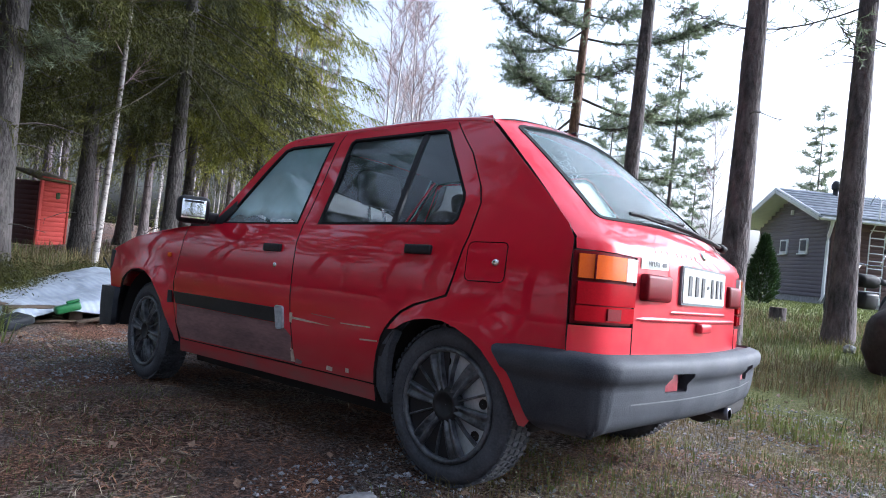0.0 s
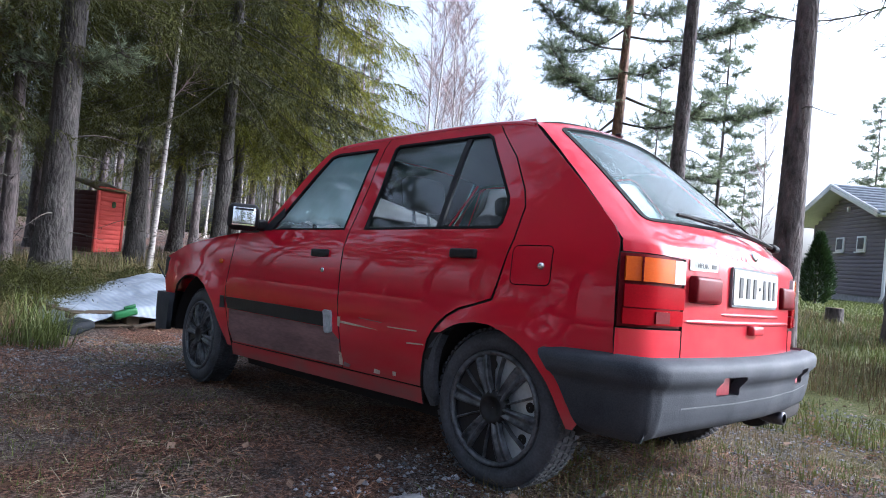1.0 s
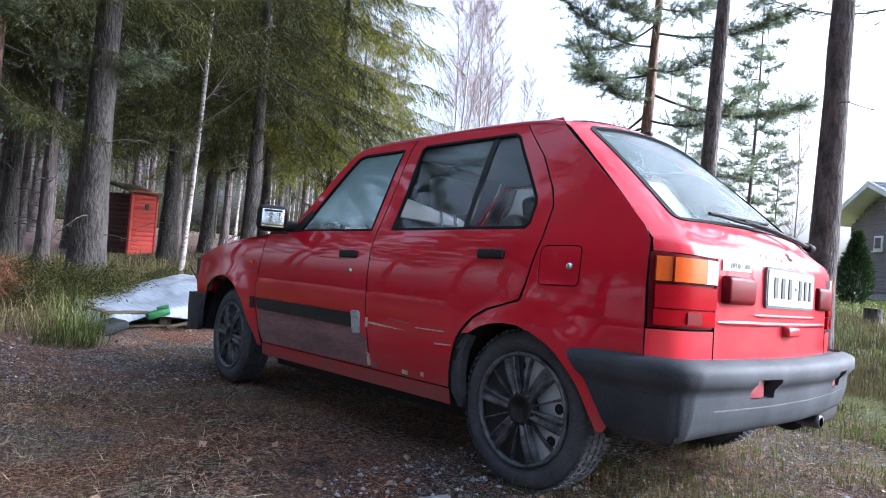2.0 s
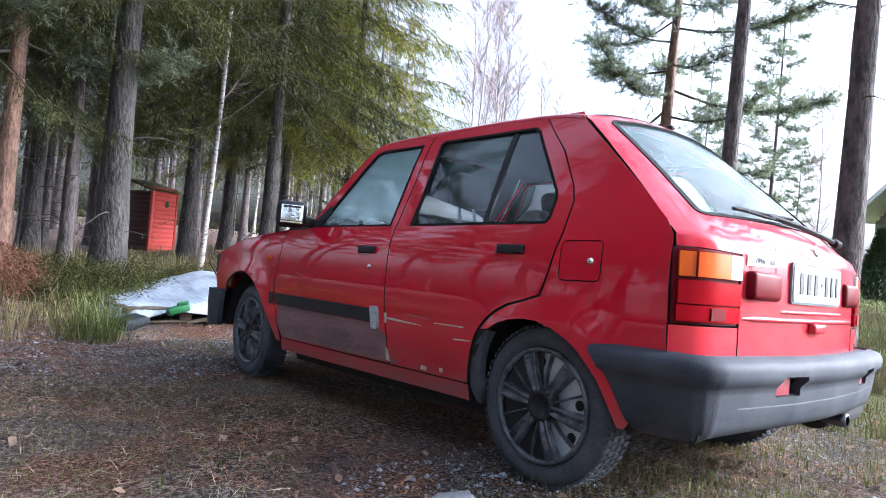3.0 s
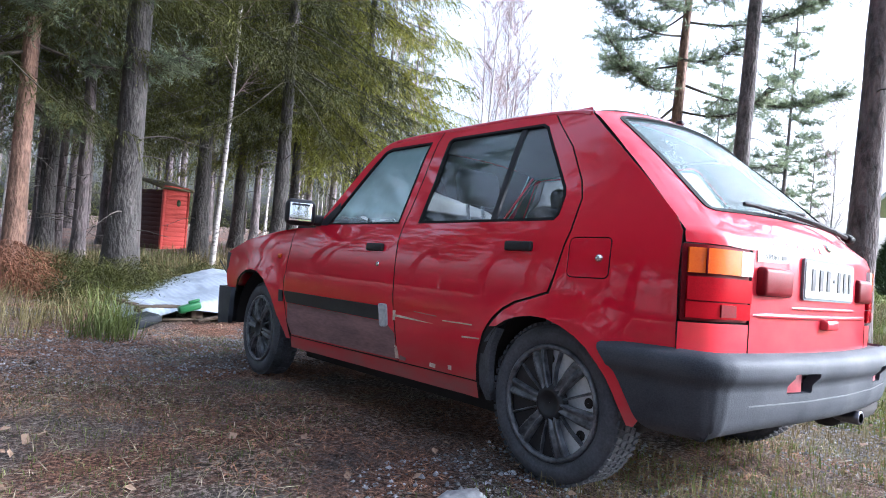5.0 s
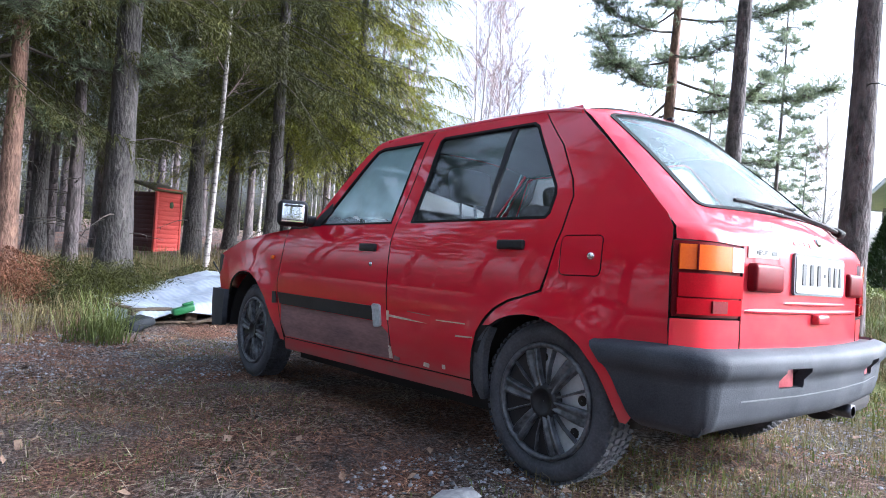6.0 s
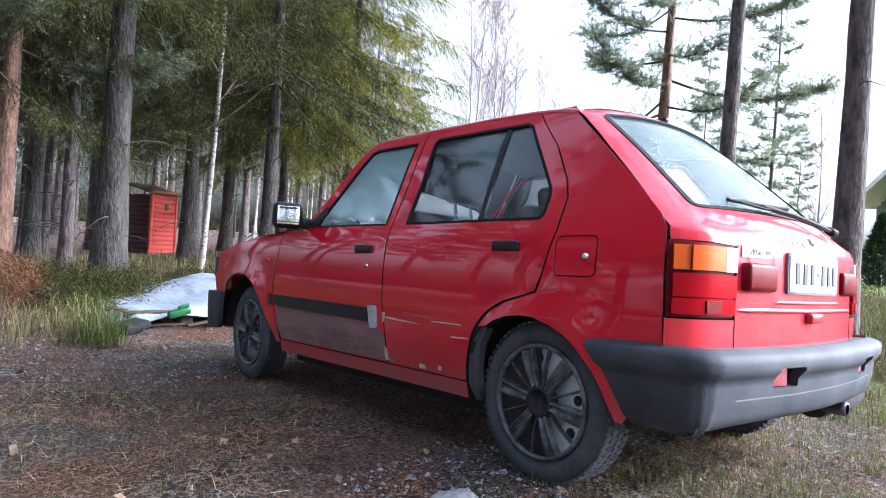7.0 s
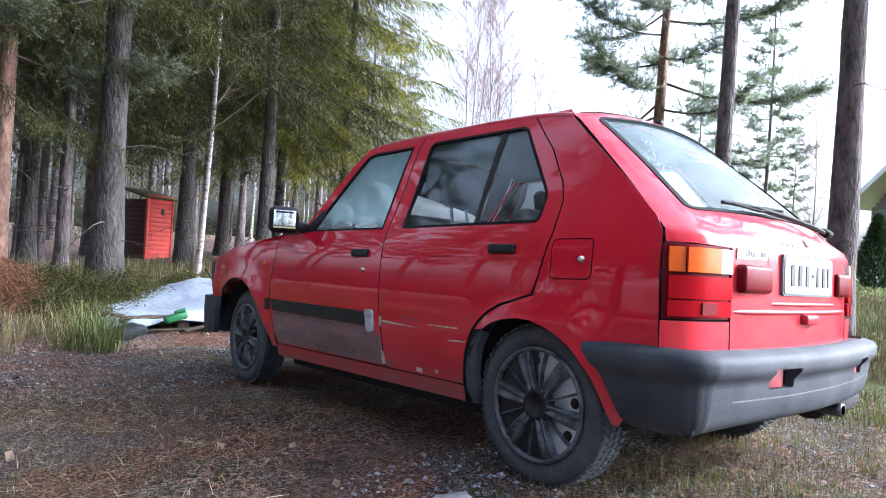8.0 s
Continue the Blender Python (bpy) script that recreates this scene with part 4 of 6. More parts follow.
def tri_mesh(name, tris, material, smooth=False):
    """A mesh from an array of loose triangles (n, 3, 3)."""
    tris = np.asarray(tris, dtype=np.float32)
    n = len(tris)
    me = bpy.data.meshes.new(name)
    me.vertices.add(3 * n)
    me.vertices.foreach_set("co", tris.reshape(-1))
    me.loops.add(3 * n)
    me.loops.foreach_set("vertex_index", np.arange(3 * n, dtype=np.int32))
    me.polygons.add(n)
    me.polygons.foreach_set("loop_start", np.arange(0, 3 * n, 3, dtype=np.int32))
    me.materials.append(material)
    me.update(calc_edges=True)
    return me


def blades(base, way, length, width, rng):
    """Thin triangles from base along way."""
    side = unit(np.cross(way, rng.normal(size=way.shape)))
    w = (width if np.ndim(width) else np.full(len(base), width))[:, None] * 0.5
    return np.stack([base - side * w, base + side * w, base + way * (length if np.ndim(length) == 1 else np.full(len(base), length))[:, None]], 1)


def merge(pieces):
    verts, faces = [], []
    for v, f in pieces:
        o = len(verts)
        verts += v
        faces += [tuple(i + o for i in q) for q in f]
    return verts, faces


def trunk_mesh(name, height, r0, material, rng, bend=0.06, seg=26, n=18, flare=0.35, rough=0.06):
    verts, faces = [], []
    ph = rng.uniform(0, 6, 4)
    for i in range(seg + 1):
        t = i / seg
        h = height * t ** 1.25 - 0.15 * (i == 0)
        r = r0 * (1 - 0.88 * t ** 0.85) * (1 + flare * math.exp(-h / (2.2 * r0 + 0.05)))
        cx, cy = bend * math.sin(1.7 * t * 3 + ph[0]) * t, bend * math.cos(1.3 * t * 3 + ph[1]) * t
        for k in range(n):
            a = 2 * math.pi * k / n
            q = 1 + rough * noise.noise(Vector((math.cos(a) * 2 + ph[2], math.sin(a) * 2, h * 1.3))) * 2 + 0.03 * noise.noise(Vector((a * 3, h * 9, ph[3])))
            verts.append((cx + r * q * math.cos(a), cy + r * q * math.sin(a), h))
    for i in range(seg):
        for k in range(n):
            faces.append((i * n + k, i * n + (k + 1) % n, (i + 1) * n + (k + 1) % n, (i + 1) * n + k))
    return mesh_of(name, verts, faces, material)


def spruce_crown(rng, height, low, radius, levels, per, step=0.03, per_twig=5, big=1.0):
    """Drooping boughs with hanging needle twigs, as loose triangles, and their limbs."""
    tris, limbs = [], []
    for i in range(levels):
        t = (i + 0.5) / levels
        h = low + (height - low) * t
        for k in range(per):
            a = 2 * math.pi * (k + rng.uniform(-0.45, 0.45)) / per + i * 1.9
            L = radius * (1 - t) ** 0.75 * rng.uniform(0.62, 1.02) + 0.25
            hh = h + rng.uniform(-0.6, 0.6) * (height - low) / levels
            s = np.linspace(0, 1, 7)
            droop = rng.uniform(0.30, 0.75) * L
            ang = a + rng.uniform(-0.25, 0.25) * s + rng.uniform(-0.1, 0.1) * np.sin(s * 5)
            path = np.stack([np.cos(ang) * L * s, np.sin(ang) * L * s, hh - droop * (s ** 1.3) + 0.22 * droop * s ** 4], 1)
            sk = path[[0, 3, 6]] if big > 1.5 else path
            if big < 3 or k == 0:
                limbs.append(tube(sk, 0.009 * (1 - 0.8 * np.linspace(0, 1, len(sk))) * (0.6 + L / 2.5), 3))
            m = max(5, int(L / step))
            u = np.clip(rng.beta(1.3, 1.0, m), 0.08, 1.0)
            base = np.stack([np.interp(u, s, path[:, c]) for c in range(3)], 1)
            out = np.array([math.cos(a), math.sin(a), 0.0])
            sid = np.array([-math.sin(a), math.cos(a), 0.0])
            sg = np.where(rng.random(m) < 0.5, -1, 1)[:, None]
            way = unit(out * rng.uniform(0.1, 0.9, (m, 1)) + sid * sg * rng.uniform(0.1, 1.0, (m, 1)) + np.array([0, 0, -1]) * rng.uniform(0.0, 1.15, (m, 1)))
            tl = rng.uniform(0.18, 0.62, m) * (0.55 + 0.6 * (1 - np.abs(u - 0.5)))
            for j in range(per_twig):
                f = (j + 0.2) / per_twig
                p = base + way * (tl * f)[:, None] + np.array([0, 0, -0.25]) * ((f ** 2) * tl)[:, None]
                w2 = unit(way + np.array([0, 0, -0.25]) + rng.normal(0, 0.42, (m, 3)))
                tris.append(blades(p, w2, rng.uniform(0.040, 0.080, m) * big, rng.uniform(0.008, 0.016, m) * big, rng))
    return np.concatenate(tris), merge(limbs)


def pine_crown(rng, low, high, reach, count, tufts=26, droop=0.15, bushy=26, big=1.0, thick=0.022):
    tris, limbs = [], []
    for i in range(count):
        t = (i + rng.random()) / count
        h = low + (high - low) * t
        a = i * 2.399 + rng.uniform(-0.4, 0.4)
        L = reach * (1 - 0.75 * t ** 1.6) * rng.uniform(0.55, 1.15)
        s = np.linspace(0, 1, 8)
        wig = rng.uniform(-0.5, 0.5)
        ang = a + wig * s ** 1.5
        rise = rng.uniform(-droop, 0.35 + 0.4 * t)
        path = np.stack([np.cos(ang) * L * s, np.sin(ang) * L * s, h + L * (rise * s - 0.25 * np.sin(s * 3.0) * 0.5)], 1)
        limbs.append(tube(path, thick * (1 - 0.8 * s) * (0.45 + L / 3), 5))
        n = max(4, int(tufts * L / reach))
        u = np.clip(rng.beta(2.2, 1.2, n), 0.25, 1)
        base = np.stack([np.interp(u, s, path[:, c]) for c in range(3)], 1)
        off = unit(rng.normal(size=(n, 3)) * np.array([1, 1, 0.55]) + np.array([math.cos(a), math.sin(a), 0.25]) * 0.7) * rng.uniform(0.08, 0.50, (n, 1)) * min(1, 0.4 + L / 2)
        for b, o in zip(base, off):
            q = np.linspace(0, 1, 4)[:, None]
            limbs.append(tube(b + o * q + np.array([0, 0, -0.05]) * np.sin(q * 3.1), 0.007 * (1.1 - q[:, 0]), 3))
            m = bushy
            f = rng.uniform(0.45, 1.1, (m, 1))
            p = b + o * f
            w = unit(o / (np.linalg.norm(o) + 1e-6) * 0.7 + rng.normal(0, 0.75, (m, 3)) + np.array([0, 0, 0.2]))
            tris.append(blades(p, w, rng.uniform(0.08, 0.15, m) * big, rng.uniform(0.009, 0.017, m) * big, rng))
    return np.concatenate(tris), merge(limbs)


def stubs(rng, low, high, count, reach, r0):
    """Dead bare limbs on a trunk."""
    out = []
    for i in range(count):
        h = rng.uniform(low, high)
        a = rng.uniform(0, 6.28)
        L = reach * rng.uniform(0.2, 1.0)
        s = np.linspace(0, 1, 6)
        ang = a + rng.uniform(-0.6, 0.6) * s
        path = np.stack([np.cos(ang) * (r0 * 0.6 + L * s), np.sin(ang) * (r0 * 0.6 + L * s), h + L * (rng.uniform(-0.3, 0.15) * s + 0.05 * np.sin(s * 5))], 1)
        out.append(tube(path, 0.007 * (1 - 0.8 * s) * (0.6 + L), 4))
        for q in range(int(L * 5)):
            u = rng.uniform(0.35, 1)
            b = np.array([np.interp(u, s, path[:, c]) for c in range(3)])
            w = unit(rng.normal(size=3) * np.array([1, 1, 0.6]) + np.array([math.cos(a), math.sin(a), 0]) * 0.6)
            l2 = L * rng.uniform(0.12, 0.35)
            g = np.linspace(0, 1, 3)[:, None]
            out.append(tube(b + w * l2 * g + np.array([0, 0, -0.1]) * l2 * g ** 2, 0.005 * (1.1 - g[:, 0]), 3))
    return merge(out)


def make_tree(name, label, trunk, limbs=None, crown=None, limb_mat=None, group=""):
    t = new(name)
    tagged(t, label, "tree", group)
    for nm, me in (("trunk", trunk), ("limb_frame", limbs), ("crown", crown)):
        if me is not None:
            o = new(nm, me)
            o.parent = t
    return t


def put_tree(t, az, d, turn=0.0, size=1.0, first=False, lean=(0, 0)):
    x, y = at_az(az, d)
    m = pose(x, y, ground_z(x, y) - 0.03, lean[0], lean[1], turn)
    if first:
        t.matrix_basis = m @ Matrix.Scale(size, 4)
        return t
    c = copy_thing(t, m)
    c.scale = (size, size, size)
    return c


def limb_mesh(v_f, material, name="limb_frame"):
    return mesh_of(name, v_f[0], v_f[1], material)


# spruces: full trees at the wood's edge, lighter ones further in
def spruce_kind(seed, height, low, radius, levels, per, r0, bark, label, dead=22, step=0.03, per_twig=5, big=1.0, leaf=M_SPRUCE):
    rng = np.random.default_rng(seed)
    tris, limbs = spruce_crown(rng, height, low, radius, levels, per, step, per_twig, big)
    de = stubs(rng, 0.6, low + 2.5, dead, 1.05, r0)
    return make_tree("spruce", label, trunk_mesh("trunk", height, r0, bark, rng, n=18 if dead > 8 else 8), limb_mesh(merge([limbs, de]), M_LIMB), tri_mesh("crown", tris, leaf), group="spruces at the wood's edge")


S_BIG = spruce_kind(1, 14, 3.0, 2.7, 24, 9, 0.15, M_BARK, "tall spruce with drooping green boughs over grey bark", 34, 0.024, 14)
S_LIT = spruce_kind(6, 14, 2.6, 2.7, 25, 9, 0.13, M_BARK, "full spruce with hanging boughs coloured yellow-green for sunlight", 34, 0.026, 15, 1.1, M_SPRUCELIT)
S_HIGH = spruce_kind(2, 14, 3.5, 2.1, 20, 8, 0.21, M_BARK, "thick grey-barked spruce with dark hanging boughs", 8, 0.024, 14)
S_THIN = spruce_kind(3, 13, 3.0, 1.5, 18, 6, 0.09, M_BARKD, "slim spruce with dead lower limbs and a high crown", 30, 0.05, 4, 1.3)
S_MID = spruce_kind(4, 15, 3.0, 2.5, 20, 8, 0.14, M_BARKD, "spruce standing back in the dim wood, also copied unseen to block light", 10, 0.085, 4, 2.0)
S_FAR = spruce_kind(5, 15, 1.0, 2.7, 15, 7, 0.14, M_BARKD, "distant dark green spruce", 2, 0.27, 3, 3.4)

put_tree(S_BIG, 26.1, 12.0, 20, 1.0, True)
put_tree(S_HIGH, 14.3, 9.0, 75, 1.0, True)
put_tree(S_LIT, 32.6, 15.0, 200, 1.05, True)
put_tree(S_THIN, 11.2, 10.5, 0, 1.1, True)
put_tree(S_MID, 30.5, 21, 130, 1.0, True)
put_tree(S_FAR, 52, 120, 0, 0.5, True)
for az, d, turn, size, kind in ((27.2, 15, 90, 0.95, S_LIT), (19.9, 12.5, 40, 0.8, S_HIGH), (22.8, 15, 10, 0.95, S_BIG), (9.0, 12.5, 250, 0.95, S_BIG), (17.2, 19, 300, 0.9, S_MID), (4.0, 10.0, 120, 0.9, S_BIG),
                                (9.8, 13, 70, 0.9, S_THIN), (8.4, 14, 170, 0.85, S_THIN), (12.9, 16, 20, 0.9, S_MID), (2.0, 15, 120, 1.0, S_MID),
                                (7.0, 18, 190, 0.9, S_MID), (18.3, 21, 60, 1.0, S_MID), (24.2, 22, 140, 1.0, S_MID), (28.5, 26, 10, 1.0, S_MID), (14.8, 24, 100, 1.0, S_MID), (10.5, 26, 220, 1.1, S_MID), (4.5, 24, 330, 1.0, S_MID), (20.5, 30, 30, 1.1, S_MID), (34.5, 27, 80, 0.9, S_MID), (31.5, 34, 20, 1.0, S_MID), (25.8, 33, 200, 1.0, S_MID), (16.5, 35, 250, 1.0, S_MID),
                                (-4, 11, 33, 1.0, S_MID)):
    put_tree(kind, az, d, turn, size)

# the wood goes on round the yard
for i in range(3, 15):
    put_tree(S_FAR, -6 - 11.0 * i + RNG.uniform(-2.5, 2.5), RNG.uniform(16, 30), RNG.uniform(0, 360), RNG.uniform(0.30, 0.62))

# unseen spruces added up-sun to throw soft shade over car and yard
for x, y, turn, size in ((12.0, -12.2, 0, 0.85), (15.2, -10.6, 140, 0.9), (10.2, -9.4, 70, 0.75)):
    copy_thing(S_MID, pose(x, y, ground_z(x, y), 0, 0, turn)).scale = (size, size, size)

# pines with bare trunks beside the yard, their crowns high above
def pine_kind(seed, height, low, reach, count, r0, bark, label, dead, dead_reach=0.8, bushy=26, tufts=26, big=1.0, thick=0.022):
    rng = np.random.default_rng(seed)
    tris, limbs = pine_crown(rng, low, height - 0.3, reach, count, tufts, 0.15, bushy, big, thick)
    parts_ = [limbs]
    if dead:
        parts_.append(stubs(rng, 1.6, low + 1, dead, dead_reach, r0))
    return make_tree("pine", label, trunk_mesh("trunk", height, r0, bark, rng, flare=0.18), limb_mesh(merge(parts_), M_LIMB), tri_mesh("crown", tris, M_PINE), group="pines")


P_RED = pine_kind(11, 12, 3.0, 2.9, 40, 0.17, M_BARKR, "pine with orange-brown bark and airy blue-green needles", 6, 0.9, 26, 160)
P_TALL = pine_kind(12, 17, 8.2, 2.8, 36, 0.165, M_BARKD, "tall pine with a dark bare trunk and dead twigs", 12, 0.65, 22, 44, 1.5)
P_FAR = pine_kind(13, 13, 3.8, 1.7, 40, 0.12, M_BARKD, "slender distant pine with tiered green branches", 4, 0.8, 24, 70, 1.25)
P_LOW = pine_kind(17, 15, 3.4, 2.3, 40, 0.165, M_BARKD, "tall dark pine with thin needled branches low on its trunk", 8, 0.7, 14, 30, 0.9, 0.011)
put_tree(P_RED, 59.1, 14.0, 0, 1.0, True)
put_tree(P_LOW, 80.6, 9.2, 200, 1.0, True)
put_tree(P_TALL, 72.9, 8.0, 20, 0.98, True)
put_tree(P_FAR, 67.5, 30.0, 0, 1.0, True)
put_tree(P_TALL, 64.3, 11.0, 130, 0.95)
put_tree(P_RED, 7.1, 9.2, 75, 0.80)
for az, d, turn, size in ((78.3, 46, 40, 0.95), (62.5, 38, 100, 0.9), (56.5, 44, 190, 0.75), (69.5, 52, 250, 0.8), (36.8, 34, 20, 0.95), (38.2, 42, 90, 0.9)):
    put_tree(P_FAR, az, d, turn, size)
# the near wood that stands round the yard's open side
for i in range(7):
    put_tree(P_FAR, -8 - 4.4 * i + RNG.uniform(-1, 1), 14.0 + 5 * (i % 2) + RNG.uniform(-1, 1), RNG.uniform(0, 360), RNG.uniform(0.7, 1.0))
for i in range(10):
    put_tree(S_BIG, -33.0 - 7.0 * i + RNG.uniform(-0.6, 0.6), 7.8 + 2.6 * (i % 2) + RNG.uniform(-0.4, 0.4), RNG.uniform(0, 360), RNG.uniform(1.1, 1.3))
# pines added out of view, their crowns keeping sun off the wood and bank
for x, y, turn, size in ((12.2, -2.6, 30, 1.0), (14.2, -4.4, 90, 1.1), (15.2, -1.6, 300, 1.15), (9.2, -3.6, 10, 0.9), (11.4, -5.4, 200, 0.95)):
    copy_thing(P_TALL, pose(x, y, ground_z(x, y), 0, 0, turn)).scale = (size, size, size)
# unseen spruces added behind the standpoint to cut skylight on the car's tail
for i in range(6):
    put_tree((S_BIG, S_MID)[i % 2], 152 + 13 * i + RNG.uniform(-2, 2), 10.0 + 2.5 * (i % 2) + RNG.uniform(-0.8, 0.8), RNG.uniform(0, 360), RNG.uniform(0.85, 1.1))
for az, d, turn, size in ((100, 16, 10, 1.0), (150, 14, 50, 1.0), (170, 12, 100, 1.0), (195, 15, 160, 1.0), (215, 12, 200, 1.0)):
    put_tree(P_TALL, az, d, turn, size)


# bare birches
def birch_kind(seed, height, r0, twigs, spread, label, bark):
    rng = np.random.default_rng(seed)
    pieces = []
    tris = []
    for i in range(twigs):
        t = rng.uniform(0.22, 0.98)
        h = height * t
        a = rng.uniform(0, 6.28)
        L = spread * (1 - t) ** 0.6 * rng.uniform(0.5, 1.1) + 0.2
        s = np.linspace(0, 1, 6)
        up = rng.uniform(0.9, 1.9)
        path = np.stack([np.cos(a) * L * s ** 0.8, np.sin(a) * L * s ** 0.8, h + L * up * s], 1)
        pieces.append(tube(path, 0.012 * (1 - 0.85 * s) * (0.4 + L), 3))
        m = 34
        u = rng.uniform(0.15, 1, m)
        b = np.stack([np.interp(u, s, path[:, c]) for c in range(3)], 1)
        w = unit(np.array([math.cos(a), math.sin(a), 1.3]) * 0.6 + rng.normal(0, 0.55, (m, 3)))
        tris.append(blades(b, w, rng.uniform(0.2, 0.7, m), 0.007, rng))
    tr = trunk_mesh("trunk", height, r0, bark, rng, bend=0.25, n=10, flare=0.1)
    return make_tree("birch", label, tr, limb_mesh(merge(pieces), M_TWIG), tri_mesh("crown", np.concatenate(tris), M_TWIG), group="birches")


B_BARE = birch_kind(21, 11.5, 0.075, 90, 1.1, "bare birch with fine reddish twigs against the sky", M_BARKB)
B_POLE = birch_kind(22, 13, 0.055, 26, 0.5, "slim pale birch stem among the spruces", M_BARKB)
put_tree(B_BARE, 43.4, 24, 0, 1.0, True)
for az, d, turn, size in ((42.6, 27, 60, 1.05), (44.9, 25, 140, 0.95), (45.6, 29, 220, 1.05), (44.2, 31, 300, 1.15), (46.6, 30, 10, 0.85), (49.0, 30, 100, 0.80), (50.3, 36, 170, 0.8), (70.8, 26, 30, 0.62), (37.4, 30, 80, 1.0)):
    put_tree(B_BARE, az, d, turn, size)
put_tree(B_POLE, 21.05, 11.0, 0, 0.95, True, (0, 1.2))
for i in range(46):
    put_tree(B_POLE, RNG.uniform(2, 36), RNG.uniform(20, 48), RNG.uniform(0, 360), RNG.uniform(0.7, 1.2), lean=(RNG.uniform(-2, 2), RNG.uniform(-2, 2)))
for i in range(40):
    put_tree(S_FAR, RNG.uniform(-2, 37), RNG.uniform(36, 75), RNG.uniform(0, 360), RNG.uniform(0.8, 1.2))
for i in range(22):
    put_tree(S_FAR, -3 + 1.5 * i + RNG.uniform(-0.6, 0.6), RNG.uniform(24, 36), RNG.uniform(0, 360), RNG.uniform(0.32, 0.6))
# distant wood round the clearing
for i in range(60):
    put_tree(S_FAR, RNG.uniform(36, 100), RNG.uniform(100, 150), RNG.uniform(0, 360), RNG.uniform(0.24, 0.40))
for i in range(24):
    put_tree(S_FAR, RNG.uniform(140, 350), RNG.uniform(35, 60), RNG.uniform(0, 360), RNG.uniform(0.7, 1.1))
for o in list(scene.objects):
    if o.parent and o.name.split(".")[0] in ("crown", "limb_frame"):
        o["kind"] = "stuff"
# ---- the house, the shed and the things of the yard ----
M_BOARD = mat("blue_grey_boards", (0.120, 0.108, 0.132), (0.195, 0.176, 0.208), rough=0.8, scale=3, fine=60, bump=0.3, stretch=(0.3, 0.3, 4), each=0.12)
M_BOARDB = mat("brown_boards", (0.12, 0.075, 0.078), (0.19, 0.125, 0.125), rough=0.8, scale=3, fine=60, bump=0.3, stretch=(0.3, 0.3, 4), each=0.12)
M_WHITE = mat("white_paint", (0.66, 0.68, 0.72), (0.78, 0.79, 0.82), rough=0.5, bump=0.05)
M_ROOF = mat("grey_roof_tiles", (0.13, 0.145, 0.17), (0.26, 0.285, 0.325), rough=0.75, scale=5, bump=0.3, each=0.15)
M_STONE = mat("grey_stone", (0.15, 0.15, 0.16), (0.32, 0.32, 0.33), rough=0.85, scale=9, fine=50, bump=0.5)
M_BOULDER = mat("dark_boulder", (0.025, 0.022, 0.022), (0.07, 0.06, 0.058), rough=0.9, scale=4, fine=25, bump=0.6)
M_SHED = mat("red_shed_paint", (0.36, 0.035, 0.028), (0.50, 0.062, 0.045), rough=0.75, scale=5, fine=50, bump=0.3, stretch=(0.4, 0.4, 4), each=0.1)
# the shed's red with the side wall's shade mixed into the colour
M_SHEDSHADE = mat("shaded_red_boards", (0.035, 0.008, 0.006), (0.08, 0.02, 0.014), rough=0.85, scale=5, bump=0.3, each=0.1)
M_MOSS = mat("mossy_roof", (0.05, 0.045, 0.02), (0.14, 0.11, 0.045), rough=0.95, scale=9, fine=60, bump=0.9)
M_PALLET = mat("weathered_pallet_wood", (0.054, 0.038, 0.025), (0.126, 0.090, 0.063), rough=0.85, scale=5, fine=70, bump=0.3, stretch=(0.5, 3, 3))
M_GREEN = mat("green_plastic", (0.012, 0.085, 0.025), (0.022, 0.14, 0.042), rough=0.4, bump=0.05)
M_BLACKBAG = mat("black_sheeting", (0.010, 0.012, 0.015), (0.022, 0.025, 0.03), rough=0.7, spec=0.2, bump=0.3, fine=30)
M_THUJA = mat("thuja_green", (0.012, 0.03, 0.008), (0.04, 0.075, 0.02), rough=0.7, scale=5, bump=0, each=0.4, trans=0.15)
M_GRASSG = mat("green_grass", (0.052, 0.074, 0.014), (0.145, 0.165, 0.040), rough=0.6, scale=1.5, bump=0, each=0.35, trans=0.3)
M_GRASSY = mat("straw_grass", (0.080, 0.063, 0.025), (0.24, 0.195, 0.088), rough=0.7, scale=1.5, bump=0, each=0.35, trans=0.25)
M_STALK = mat("dry_stalks", (0.20, 0.165, 0.10), (0.44, 0.38, 0.27), rough=0.75, scale=3, bump=0, each=0.45)
M_NEEDLE = mat("fallen_needles", (0.040, 0.016, 0.009), (0.32, 0.165, 0.095), rough=0.85, scale=2, bump=0, each=0.7)
M_LEAF = mat("fallen_leaves", (0.10, 0.058, 0.034), (0.27, 0.18, 0.125), rough=0.7, scale=3, bump=0, each=0.45)
M_GRIT = mat("gravel", (0.10, 0.10, 0.11), (0.30, 0.30, 0.32), rough=0.85, scale=9, bump=0, each=0.5)
M_FERN = mat("withered_fern", (0.10, 0.040, 0.020), (0.22, 0.095, 0.045), rough=0.8, scale=3, bump=0, each=0.3, trans=0.2)


